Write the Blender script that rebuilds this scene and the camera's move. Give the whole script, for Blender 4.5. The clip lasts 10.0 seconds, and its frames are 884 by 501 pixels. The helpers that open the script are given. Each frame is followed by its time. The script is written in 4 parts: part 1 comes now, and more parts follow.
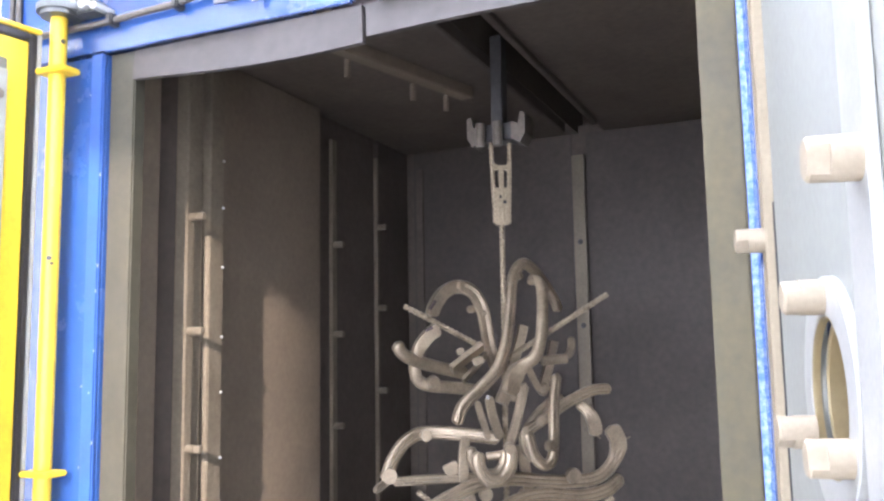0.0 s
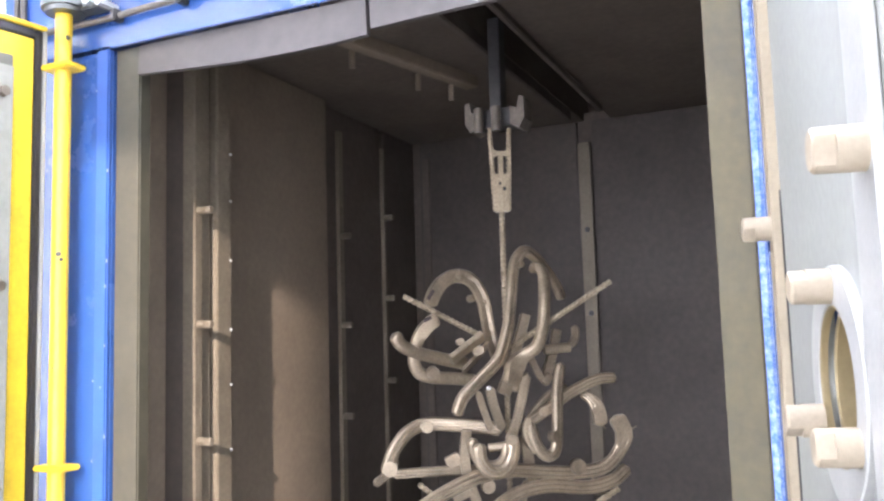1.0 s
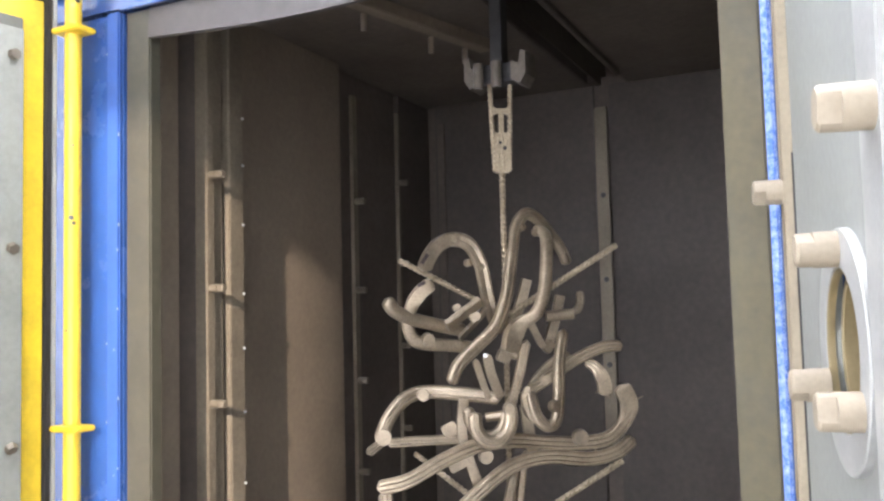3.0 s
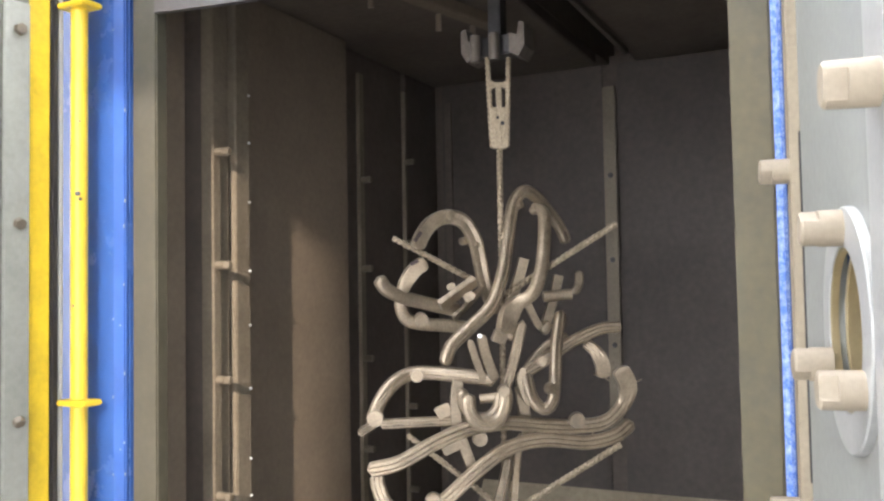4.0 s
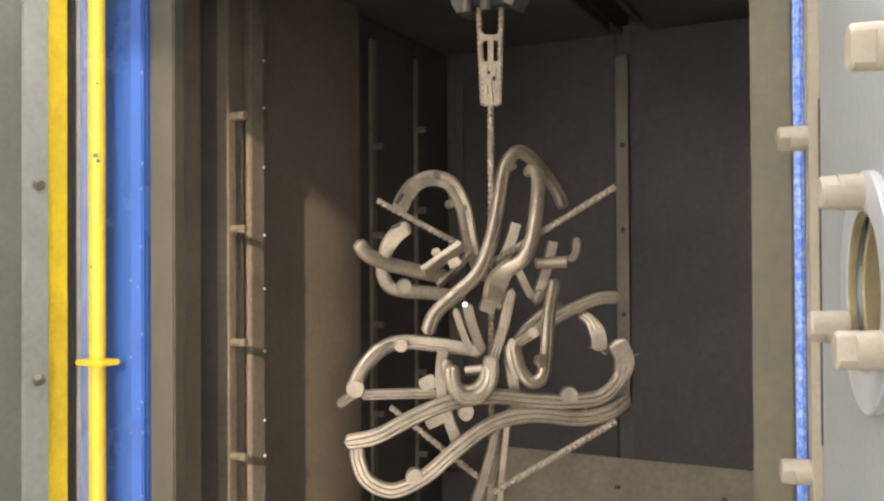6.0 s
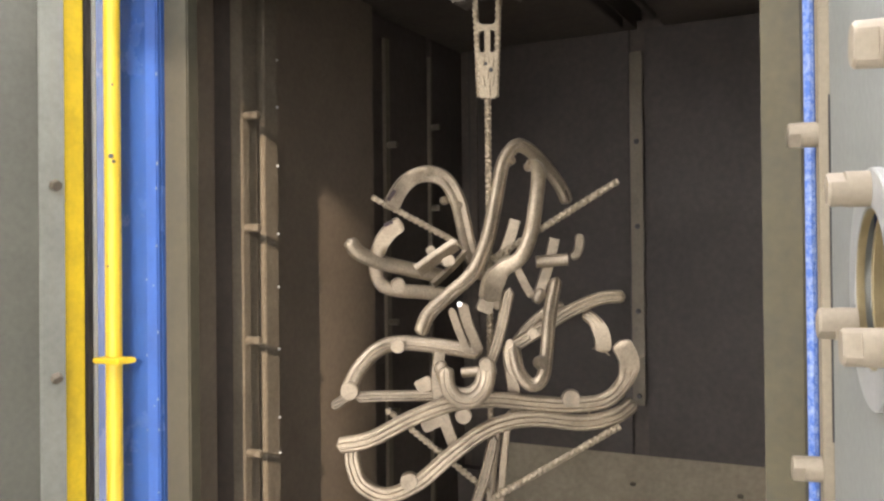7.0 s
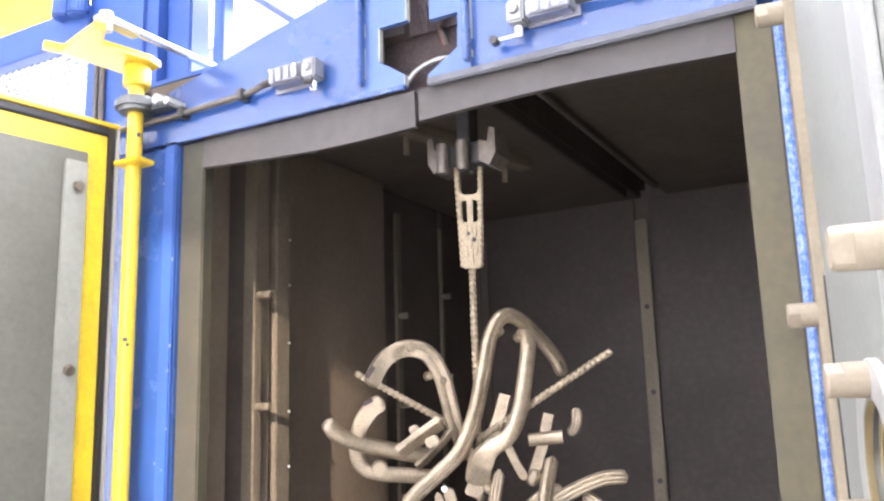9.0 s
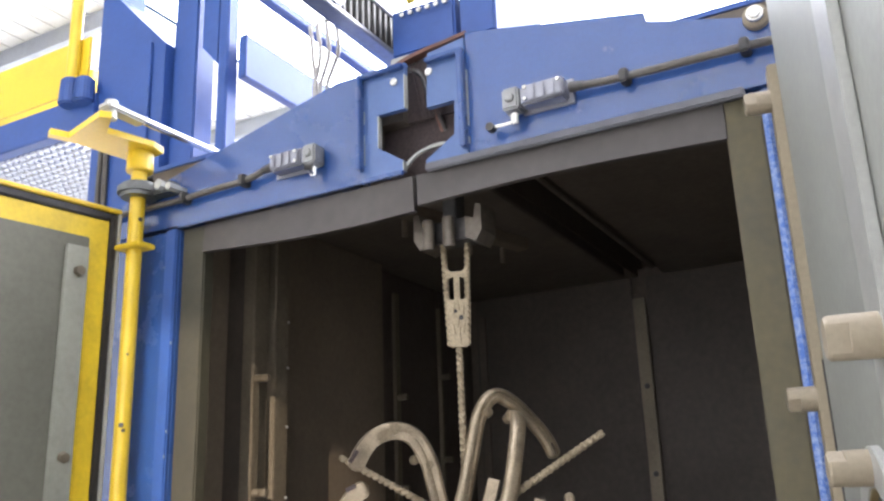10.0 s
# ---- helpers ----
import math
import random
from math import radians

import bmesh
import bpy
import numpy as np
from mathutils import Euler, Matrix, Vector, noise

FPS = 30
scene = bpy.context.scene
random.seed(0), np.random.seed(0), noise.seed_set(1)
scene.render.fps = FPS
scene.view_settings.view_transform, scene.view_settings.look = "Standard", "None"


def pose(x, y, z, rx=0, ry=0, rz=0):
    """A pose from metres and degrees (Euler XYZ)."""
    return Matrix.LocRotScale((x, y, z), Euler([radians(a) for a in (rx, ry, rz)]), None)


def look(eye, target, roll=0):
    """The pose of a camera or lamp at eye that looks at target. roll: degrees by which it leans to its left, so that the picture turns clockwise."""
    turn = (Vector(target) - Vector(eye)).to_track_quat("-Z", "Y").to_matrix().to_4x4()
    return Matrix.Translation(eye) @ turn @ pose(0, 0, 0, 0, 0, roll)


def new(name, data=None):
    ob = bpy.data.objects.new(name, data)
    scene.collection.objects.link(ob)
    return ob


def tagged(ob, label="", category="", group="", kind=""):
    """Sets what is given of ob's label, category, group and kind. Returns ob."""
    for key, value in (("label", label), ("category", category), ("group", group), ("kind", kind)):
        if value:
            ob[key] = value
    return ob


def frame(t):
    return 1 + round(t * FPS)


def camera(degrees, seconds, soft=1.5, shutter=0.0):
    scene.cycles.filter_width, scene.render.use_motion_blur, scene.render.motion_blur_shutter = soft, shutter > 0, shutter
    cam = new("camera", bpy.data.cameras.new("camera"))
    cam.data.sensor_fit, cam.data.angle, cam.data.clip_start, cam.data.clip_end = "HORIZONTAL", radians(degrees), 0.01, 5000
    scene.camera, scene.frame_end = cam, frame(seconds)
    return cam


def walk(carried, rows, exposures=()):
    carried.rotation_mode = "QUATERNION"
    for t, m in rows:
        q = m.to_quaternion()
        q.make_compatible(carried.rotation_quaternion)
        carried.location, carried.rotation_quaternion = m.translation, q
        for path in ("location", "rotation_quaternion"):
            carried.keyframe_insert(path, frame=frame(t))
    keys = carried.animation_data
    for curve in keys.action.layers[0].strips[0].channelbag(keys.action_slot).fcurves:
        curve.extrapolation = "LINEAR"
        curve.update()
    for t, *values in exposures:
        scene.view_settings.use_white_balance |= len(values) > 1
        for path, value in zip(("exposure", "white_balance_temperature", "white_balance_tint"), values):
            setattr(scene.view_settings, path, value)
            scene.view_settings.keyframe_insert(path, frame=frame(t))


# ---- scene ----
cam = camera(54.8, 10.0, soft=2.4)

PATH = [
    (0, (1.739, -1.8, 1.537), (0.944, 0.02, 1.774), -1.0),
    (0.5, (1.723, -1.828, 1.536), (0.939, -0.003, 1.768), -1.8),
    (1, (1.742, -1.805, 1.545), (0.93, 0.01, 1.754), -1.7),
    (1.5, (1.753, -1.791, 1.546), (0.921, 0.018, 1.737), -1.7),
    (2, (1.756, -1.787, 1.544), (0.915, 0.02, 1.716), -1.6),
    (2.5, (1.758, -1.786, 1.541), (0.908, 0.018, 1.695), -1.6),
    (4, (1.766, -1.782, 1.532), (0.889, 0.014, 1.62), -1.0),
    (4.5, (1.761, -1.79, 1.53), (0.881, 0.005, 1.595), -0.8),
    (5, (1.757, -1.796, 1.526), (0.873, -0.002, 1.57), -0.6),
    (5.5, (1.747, -1.807, 1.515), (0.869, -0.011, 1.545), -0.4),
    (7, (1.767, -1.811, 1.518), (0.842, -0.038, 1.532), -0.6),
    (7.5, (1.774, -1.812, 1.532), (0.844, -0.045, 1.639), -0.7),
    (8, (1.785, -1.806, 1.545), (0.845, -0.052, 1.741), -0.9),
    (8.5, (1.799, -1.807, 1.559), (0.849, -0.071, 1.846), -1.4),
    (9, (1.803, -1.82, 1.57), (0.865, -0.095, 1.951), -1.7),
    (9.5, (1.807, -1.831, 1.578), (0.887, -0.12, 2.054), -1.9),
    (10, (1.81, -1.834, 1.584), (0.901, -0.141, 2.139), -2.1),
]
walk(cam, [(t, look(eye, target, roll)) for t, eye, target, roll in PATH],
     exposures=((0, 1.42, 5700, 22), (1, 1.34, 5850, 22), (2.5, 1.10, 5950, 20), (4.5, 0.82, 6250, 18), (5.5, 0.64, 6450, 18), (7, 0.58, 6550, 19),
                (8, 0.98, 5950, 21), (9, 1.08, 6150, 22), (9.5, 0.60, 6250, 20), (10, -0.06, 6300, 17)))

# ---- light ----
world = bpy.data.worlds.new("hall_daylight")
scene.world = world
world.use_nodes = True
wn = world.node_tree.nodes
sky = wn.new("ShaderNodeTexSky")
sky.sky_type, sky.sun_disc = "NISHITA", False
sky.sun_elevation, sky.sun_rotation = radians(19.3), radians(163.8)
wn["Background"].inputs["Strength"].default_value = 0.12
world.node_tree.links.new(sky.outputs["Color"], wn["Background"].inputs["Color"])


def area_fill(name, place, target, sx, sy, watts, colour):
    """An area lamp added to fill in for daylight in the hall."""
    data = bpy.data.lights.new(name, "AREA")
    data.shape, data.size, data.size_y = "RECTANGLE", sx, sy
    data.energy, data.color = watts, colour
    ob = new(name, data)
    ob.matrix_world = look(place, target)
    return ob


sun_data = bpy.data.lights.new("sun", "SUN")
sun_data.energy, sun_data.angle, sun_data.color = 5.0, radians(0.6), (1.0, 0.88, 0.70)
sun = new("sun", sun_data)
sun.matrix_world = look((2.9, -10.0, 4.9), (0.0, 0.0, 1.25))
# Unseen fill lamp in front of the cabin; the hall wall has no gate.
area_fill("front_fill_light", (-4.2, -8.6, 2.4), (0.9, 0.5, 1.6), 4.5, 4.2, 235, (0.99, 0.99, 0.98))
# Added lamp under the roof opening, in place of the sky's own light.
area_fill("skylight_light", (0.4, -3.2, 7.9), (0.4, -3.0, 0.0), 5.0, 2.6, 330, (0.92, 0.96, 1.0))


# ---- materials ----
def mat(name, colour, rough=0.5, metal=0.0, grain=60.0, vary=0.18, stain=3.0, stain_amount=0.25, bump=0.08,
        dirt=None, coat=0.0, spread=0.0):
    """Painted, cast or sheet surface: fine grain, larger stains, a little relief."""
    m = bpy.data.materials.new(name)
    m.use_nodes = True
    nt = m.node_tree
    n, l = nt.nodes, nt.links
    b = n["Principled BSDF"]
    b.inputs["Metallic"].default_value = metal
    b.inputs["Coat Weight"].default_value = coat
    co = n.new("ShaderNodeTexCoord")
    fine = n.new("ShaderNodeTexNoise")
    fine.inputs["Scale"].default_value, fine.inputs["Detail"].default_value = grain, 6
    big = n.new("ShaderNodeTexNoise")
    big.inputs["Scale"].default_value, big.inputs["Detail"].default_value = stain, 8
    big.inputs["Roughness"].default_value = 0.65
    for t in (fine, big):
        l.new(co.outputs["Object"], t.inputs["Vector"])
    ramp = n.new("ShaderNodeMapRange")
    ramp.inputs["From Min"].default_value, ramp.inputs["From Max"].default_value = 0.42, 0.68
    l.new(big.outputs["Fac"], ramp.inputs["Value"])
    amount = n.new("ShaderNodeMath")
    amount.operation = "MULTIPLY"
    amount.inputs[1].default_value = stain_amount
    l.new(ramp.outputs["Result"], amount.inputs[0])
    mix = n.new("ShaderNodeMix")
    mix.data_type = "RGBA"
    mix.inputs[6].default_value = (*colour, 1)
    mix.inputs[7].default_value = (*(dirt or [c * 0.45 for c in colour]), 1)
    l.new(amount.outputs[0], mix.inputs[0])
    value = n.new("ShaderNodeMapRange")
    value.inputs["To Min"].default_value, value.inputs["To Max"].default_value = 1 - vary, 1 + vary
    value.inputs["From Min"].default_value, value.inputs["From Max"].default_value = 0.3, 0.7
    l.new(fine.outputs["Fac"], value.inputs["Value"])
    hsv = n.new("ShaderNodeHueSaturation")
    l.new(mix.outputs[2], hsv.inputs["Color"])
    l.new(value.outputs["Result"], hsv.inputs["Value"])
    last = hsv
    if spread:
        info = n.new("ShaderNodeObjectInfo")
        sp = n.new("ShaderNodeMapRange")
        sp.inputs["To Min"].default_value, sp.inputs["To Max"].default_value = 1 - spread, 1 + spread
        l.new(info.outputs["Random"], sp.inputs["Value"])
        last = n.new("ShaderNodeHueSaturation")
        l.new(hsv.outputs["Color"], last.inputs["Color"])
        l.new(sp.outputs["Result"], last.inputs["Value"])
    l.new(last.outputs["Color"], b.inputs["Base Color"])
    rr = n.new("ShaderNodeMapRange")
    rr.inputs["To Min"].default_value, rr.inputs["To Max"].default_value = max(0.03, rough - 0.08), min(1, rough + 0.12)
    l.new(big.outputs["Fac"], rr.inputs["Value"])
    l.new(rr.outputs["Result"], b.inputs["Roughness"])
    bp = n.new("ShaderNodeBump")
    bp.inputs["Strength"].default_value, bp.inputs["Distance"].default_value = bump, 0.004
    l.new(fine.outputs["Fac"], bp.inputs["Height"])
    l.new(bp.outputs["Normal"], b.inputs["Normal"])
    return m


BLUE = mat("blue_enamel", (0.024, 0.069, 0.225), 0.24, grain=90, vary=0.05, stain=2.2, stain_amount=0.30, bump=0.05,
           dirt=(0.016, 0.042, 0.13), coat=1.0)
BLUE_LIP = mat("brushed_blue_enamel", (0.024, 0.072, 0.25), 0.45, grain=90, vary=0.08, stain=6.0, stain_amount=0.4, bump=0.08)
# Cheek enamel is paled for the light that the plates reflect.
CHEEK = mat("sheen_blue_enamel", (0.060, 0.115, 0.275), 0.36, grain=70, vary=0.06, stain=5.0, stain_amount=0.3, bump=0.06, coat=0.4)
BLUE_FAR = mat("blue_enamel_dull", (0.022, 0.066, 0.24), 0.45, grain=40, vary=0.06, stain=1.5)
YELLOW = mat("yellow_enamel", (0.70, 0.475, 0.020), 0.38, grain=110, vary=0.05, stain=5.0, stain_amount=0.28, bump=0.05,
             dirt=(0.38, 0.23, 0.02), coat=0.15)
YELLOW_RUBBED = mat("rubbed_yellow_enamel", (0.70, 0.485, 0.020), 0.40, grain=70, vary=0.06, stain=4.5, stain_amount=0.45, bump=0.05,
                    dirt=(0.16, 0.12, 0.02))
LIP_GREY = mat("rubbed_grey_lip", (0.095, 0.095, 0.105), 0.4, 0.2, grain=60, vary=0.1, stain=4, stain_amount=0.4)
SEAL = mat("black_rubber_seal", (0.018, 0.016, 0.015), 0.6, grain=80, vary=0.3)
BAND = mat("worn_rubber_band", (0.078, 0.063, 0.025), 0.58, grain=45, vary=0.12, stain=4.0, stain_amount=0.55, bump=0.10,
           dirt=(0.050, 0.046, 0.032))
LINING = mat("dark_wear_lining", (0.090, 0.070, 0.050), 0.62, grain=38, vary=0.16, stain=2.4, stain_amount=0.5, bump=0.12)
LINING_DARK = mat("darkest_wear_lining", (0.072, 0.056, 0.042), 0.6, grain=34, vary=0.16, stain=2.0, stain_amount=0.5, bump=0.12)
LINING_PALE = mat("pale_wear_lining", (0.160, 0.124, 0.084), 0.6, grain=50, vary=0.10, stain=2.0, stain_amount=0.35, bump=0.08)
STRIP = mat("blasted_steel_strip", (0.185, 0.152, 0.104), 0.5, 0.35, grain=70, vary=0.12, stain=5, stain_amount=0.4)
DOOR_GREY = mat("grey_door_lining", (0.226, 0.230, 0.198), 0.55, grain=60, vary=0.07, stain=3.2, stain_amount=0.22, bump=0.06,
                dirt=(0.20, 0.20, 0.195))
STRIP_GREY = mat("dull_grey_steel_strip", (0.265, 0.262, 0.212), 0.5, 0.1, grain=60, vary=0.08, stain=4, stain_amount=0.3, bump=0.06)
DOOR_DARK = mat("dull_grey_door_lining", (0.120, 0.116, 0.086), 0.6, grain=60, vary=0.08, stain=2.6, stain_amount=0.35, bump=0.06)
NUT = mat("blasted_cast_iron", (0.31, 0.256, 0.176), 0.55, 0.10, grain=150, vary=0.08, stain=9, stain_amount=0.2, bump=0.10, spread=0.06)
PALE = mat("pale_bare_steel", (0.39, 0.39, 0.355), 0.42, 0.35, grain=120, vary=0.06, stain=6, stain_amount=0.2, bump=0.05)
CAST = mat("blasted_cast_aluminium", (0.345, 0.275, 0.185), 0.38, 0.6, grain=170, vary=0.16, stain=9, stain_amount=0.75, bump=0.2,
           dirt=(0.135, 0.108, 0.074), spread=0.2)
REBAR = mat("blasted_rebar_steel", (0.30, 0.24, 0.155), 0.5, 0.45, grain=140, vary=0.2, stain=14, stain_amount=0.4, bump=0.15)
DARKSTEEL = mat("greased_dark_steel", (0.060, 0.056, 0.052), 0.42, 0.4, grain=60, vary=0.2, stain=7, stain_amount=0.4)
CABLE_PALE = mat("pale_dusty_cable", (0.34, 0.32, 0.30), 0.45, grain=80, vary=0.2)
# Darker copy of the band rubber, with the left side's shade in its colour.
BAND_SHADED = mat("shaded_worn_rubber_band", (0.052, 0.047, 0.030), 0.5, grain=45, vary=0.12, stain=4.0, stain_amount=0.5, bump=0.10)
BEARING = mat("oiled_grey_steel", (0.15, 0.155, 0.15), 0.32, 0.6, grain=60, vary=0.15, stain=9, stain_amount=0.3)
CABLE = mat("dusty_cable_sheath", (0.085, 0.075, 0.062), 0.6, grain=80, vary=0.2)
SWITCH = mat("cast_grey_switch", (0.30, 0.30, 0.33), 0.30, 0.75, grain=60, vary=0.1)
SWITCH_HEAD = mat("bare_switch_head", (0.30, 0.30, 0.29), 0.35, 0.5, grain=60, vary=0.1, stain=20, stain_amount=0.4)
BEIGE = mat("dusty_beige_steel", (0.29, 0.24, 0.16), 0.55, 0.15, grain=90, vary=0.08, stain=6, stain_amount=0.3)
FLAP = mat("thick_grey_rubber", (0.064, 0.055, 0.048), 0.55, grain=30, vary=0.10, stain=3.0, stain_amount=0.4, bump=0.08)
TROLLEY = mat("greasy_cast_steel", (0.135, 0.112, 0.085), 0.40, 0.3, grain=70, vary=0.2, stain=12, stain_amount=0.5)
BRUSH = mat("brown_brush_curtain", (0.050, 0.034, 0.031), 0.8, grain=120, vary=0.3, stain=12, stain_amount=0.4, bump=0.3)
DUST = mat("dusty_apron_plate", (0.36, 0.30, 0.20), 0.75, grain=40, vary=0.12, stain=3, stain_amount=0.4, bump=0.12)
CHROME = mat("bright_turned_steel", (0.70, 0.68, 0.63), 0.22, 0.9, grain=90, vary=0.06, stain_amount=0.1)
WHITE = mat("white_painted_sheet", (0.74, 0.75, 0.74), 0.5, grain=20, vary=0.04, stain=1.0, stain_amount=0.15)
# Steel tinted gold for the warm light inside the porthole.
GOLD_SHEEN = mat("gold_sheen_steel", (0.33, 0.26, 0.135), 0.36, 0.55, grain=90, vary=0.06, stain=8, stain_amount=0.25)
COPPER = mat("rusty_brown_steel", (0.13, 0.058, 0.038), 0.65, grain=50, vary=0.2)
CONCRETE = mat("grey_concrete", (0.42, 0.41, 0.39), 0.8, grain=14, vary=0.12, stain=0.6, stain_amount=0.4, bump=0.1)
GALV = mat("galvanised_grating", (0.36, 0.38, 0.42), 0.4, 0.7, grain=40, vary=0.1)
GLASS = bpy.data.materials.new("porthole_glass")
GLASS.use_nodes = True
GLASS.node_tree.nodes["Principled BSDF"].inputs["Base Color"].default_value = (0.10, 0.084, 0.055, 1)
GLASS.node_tree.nodes["Principled BSDF"].inputs["Roughness"].default_value = 0.12
PEEL = mat("peeling_blue_paint", (0.050, 0.135, 0.42), 0.4, grain=260, vary=0.15, stain=70, stain_amount=0.85, bump=0.3,
           dirt=(0.36, 0.44, 0.58))


# ---- mesh helpers ----
def part(name, bm, material, parent=None, label="", smooth=False):
    me = bpy.data.meshes.new(name)
    bmesh.ops.recalc_face_normals(bm, faces=bm.faces)
    for f in bm.faces:
        f.smooth = smooth
    bm.to_mesh(me)
    bm.free()
    me.materials.append(material)
    ob = new(name, me)
    if smooth:
        me.set_sharp_from_angle(angle=radians(38))
    if parent is not None:
        ob.parent = parent
    if label:
        tagged(ob, label)
    return ob


def group(name, m=None):
    ob = new(name)
    ob.empty_display_size = 0.05
    if m is not None:
        ob.matrix_basis = m
    return ob


def box(x0, x1, y0, y1, z0, z1, bevel=0.0, bm=None):
    bm2 = bmesh.new()
    bmesh.ops.create_cube(bm2, size=1)
    bmesh.ops.transform(bm2, verts=bm2.verts, matrix=Matrix.Translation(((x0 + x1) / 2, (y0 + y1) / 2, (z0 + z1) / 2))
                        @ Matrix.Diagonal((x1 - x0, y1 - y0, z1 - z0, 1)))
    if bevel:
        bmesh.ops.bevel(bm2, geom=bm2.edges, offset=bevel, segments=2, affect="EDGES")
    return merge(bm, bm2)


def merge(bm, other):
    """Adds other to bm and returns it."""
    if bm is None:
        return other
    me = bpy.data.meshes.new("temp")
    other.to_mesh(me)
    other.free()
    bm.from_mesh(me)
    bpy.data.meshes.remove(me)
    return bm


def moved(bm, m):
    bmesh.ops.transform(bm, verts=bm.verts, matrix=m)
    return bm


def rod(a, b, r, r2=None, seg=20, bevel=0.0, bm=None):
    """A cylinder or cone from a to b."""
    a, b = Vector(a), Vector(b)
    d = b - a
    bm2 = bmesh.new()
    bmesh.ops.create_cone(bm2, cap_ends=True, segments=seg, radius1=r, radius2=r if r2 is None else r2, depth=d.length)
    if bevel:
        rim = [e for e in bm2.edges if all(abs(abs(v.co.z) - d.length / 2) < 1e-6 for v in e.verts)]
        bmesh.ops.bevel(bm2, geom=rim, offset=bevel, segments=2, affect="EDGES")
    moved(bm2, Matrix.Translation((a + b) / 2) @ d.to_track_quat("Z", "Y").to_matrix().to_4x4())
    return merge(bm, bm2)


def prism(outline, y0, y1, bm=None):
    """An outline in x and z, drawn out from y0 to y1."""
    bm2 = bmesh.new()
    a = [bm2.verts.new((x, y0, z)) for x, z in outline]
    b = [bm2.verts.new((x, y1, z)) for x, z in outline]
    bm2.faces.new(a)
    bm2.faces.new(b[::-1])
    for i in range(len(a)):
        j = (i + 1) % len(a)
        bm2.faces.new((a[i], b[i], b[j], a[j]))
    return merge(bm, bm2)


def spline(points, steps=8):
    """A smooth way through the points."""
    p = [Vector(q) for q in points]
    p = [2 * p[0] - p[1]] + p + [2 * p[-1] - p[-2]]
    out = []
    for i in range(1, len(p) - 2):
        for k in range(steps):
            t = k / steps
            out.append(0.5 * (2 * p[i] + (p[i + 1] - p[i - 1]) * t + (2 * p[i - 1] - 5 * p[i] + 4 * p[i + 1] - p[i + 2]) * t * t
                              + (3 * p[i] - p[i - 1] - 3 * p[i + 1] + p[i + 2]) * t ** 3))
    out.append(p[-2])
    return out


def sweep(way, section, facing=(0, -1, 0), ends=0.0, bm=None, flares=()):
    """Draws a section (side, front) along a way; ends: length over which the ends are rounded off;
    flares: (place, length, factor), where the section swells to a smooth pad."""
    bm2 = bmesh.new()
    way = [Vector(q) for q in way]
    run = [0.0]
    for a, b in zip(way, way[1:]):
        run.append(run[-1] + (b - a).length)
    f0 = Vector(facing).normalized()
    rings = []
    for i, q in enumerate(way):
        t = (way[min(i + 1, len(way) - 1)] - way[max(i - 1, 0)]).normalized()
        s = t.cross(f0)
        s = s.normalized() if s.length > 0.05 else rings_side
        rings_side = s
        f = s.cross(t).normalized()
        k = 1.0
        if ends:
            d = min(run[i], run[-1] - run[i])
            if d < ends:
                k = math.sqrt(max(0.0, 1 - (1 - d / ends) ** 2)) * 0.85 + 0.15
        sec = section
        top = max(v for _, v in section)
        for place, length, factor in flares:
            h = max(0.0, 1 - (q - place).length / length)
            h = h * h * (3 - 2 * h)
            h = min(1.0, h * 1.7)
            sec = [(u * (1 + (factor - 1) * h), v + (top * 1.05 - v) * h if v > 0.1 * top else v) for u, v in sec]
        rings.append([bm2.verts.new(q + s * (u * k) + f * (v * (0.5 + 0.5 * k))) for u, v in sec])
    n = len(section)
    for a, b in zip(rings, rings[1:]):
        for i in range(n):
            j = (i + 1) % n
            bm2.faces.new((a[i], a[j], b[j], b[i]))
    bm2.faces.new(rings[0][::-1])
    bm2.faces.new(rings[-1])
    return merge(bm, bm2)


def circle(r, n=10):
    return [(r * math.cos(2 * math.pi * i / n), r * math.sin(2 * math.pi * i / n)) for i in range(n)]


def ring(outer, inner, thick, seg=56, bm=None):
    """A flat ring in the plane of x and z, from y = 0 to y = -thick, with softened rims."""
    prof = [(inner, 0), (outer, 0), (outer, -thick + 0.002), (outer - 0.002, -thick), (inner + 0.002, -thick), (inner, -thick + 0.002)]
    bm2 = bmesh.new()
    loops = []
    for i in range(seg):
        a = 2 * math.pi * i / seg
        loops.append([bm2.verts.new((r * math.cos(a), y, r * math.sin(a))) for r, y in prof])
    for i in range(seg):
        a, b = loops[i], loops[(i + 1) % seg]
        for k in range(len(prof)):
            j = (k + 1) % len(prof)
            bm2.faces.new((a[k], a[j], b[j], b[k]))
    return merge(bm, bm2)


def cap_nut(r=0.0232, length=0.050):
    """A round wear nut that stands out along -y, with two spanner flats milled into its tip."""
    bm = bmesh.new()
    seg, flat, start = 36, r * 0.74, length * 0.58
    rings = []
    for y, rr, cut in ((0.0, r, 0), (start, r * 0.985, 0), (start + 0.0003, r * 0.985, 1), (length - 0.003, r * 0.965, 1), (length, r * 0.965 - 0.003, 1)):
        row = []
        for i in range(seg):
            th = 2 * math.pi * i / seg
            x, z = rr * math.cos(th), rr * math.sin(th)
            if cut:
                x = max(-flat, min(flat, x))
            row.append(bm.verts.new((x, -y, z)))
        rings.append(row)
    for a, b in zip(rings, rings[1:]):
        for i in range(seg):
            j = (i + 1) % seg
            bm.faces.new((a[i], a[j], b[j], b[i]))
    bm.faces.new(rings[0])
    bm.faces.new(rings[-1][::-1])
    return bm


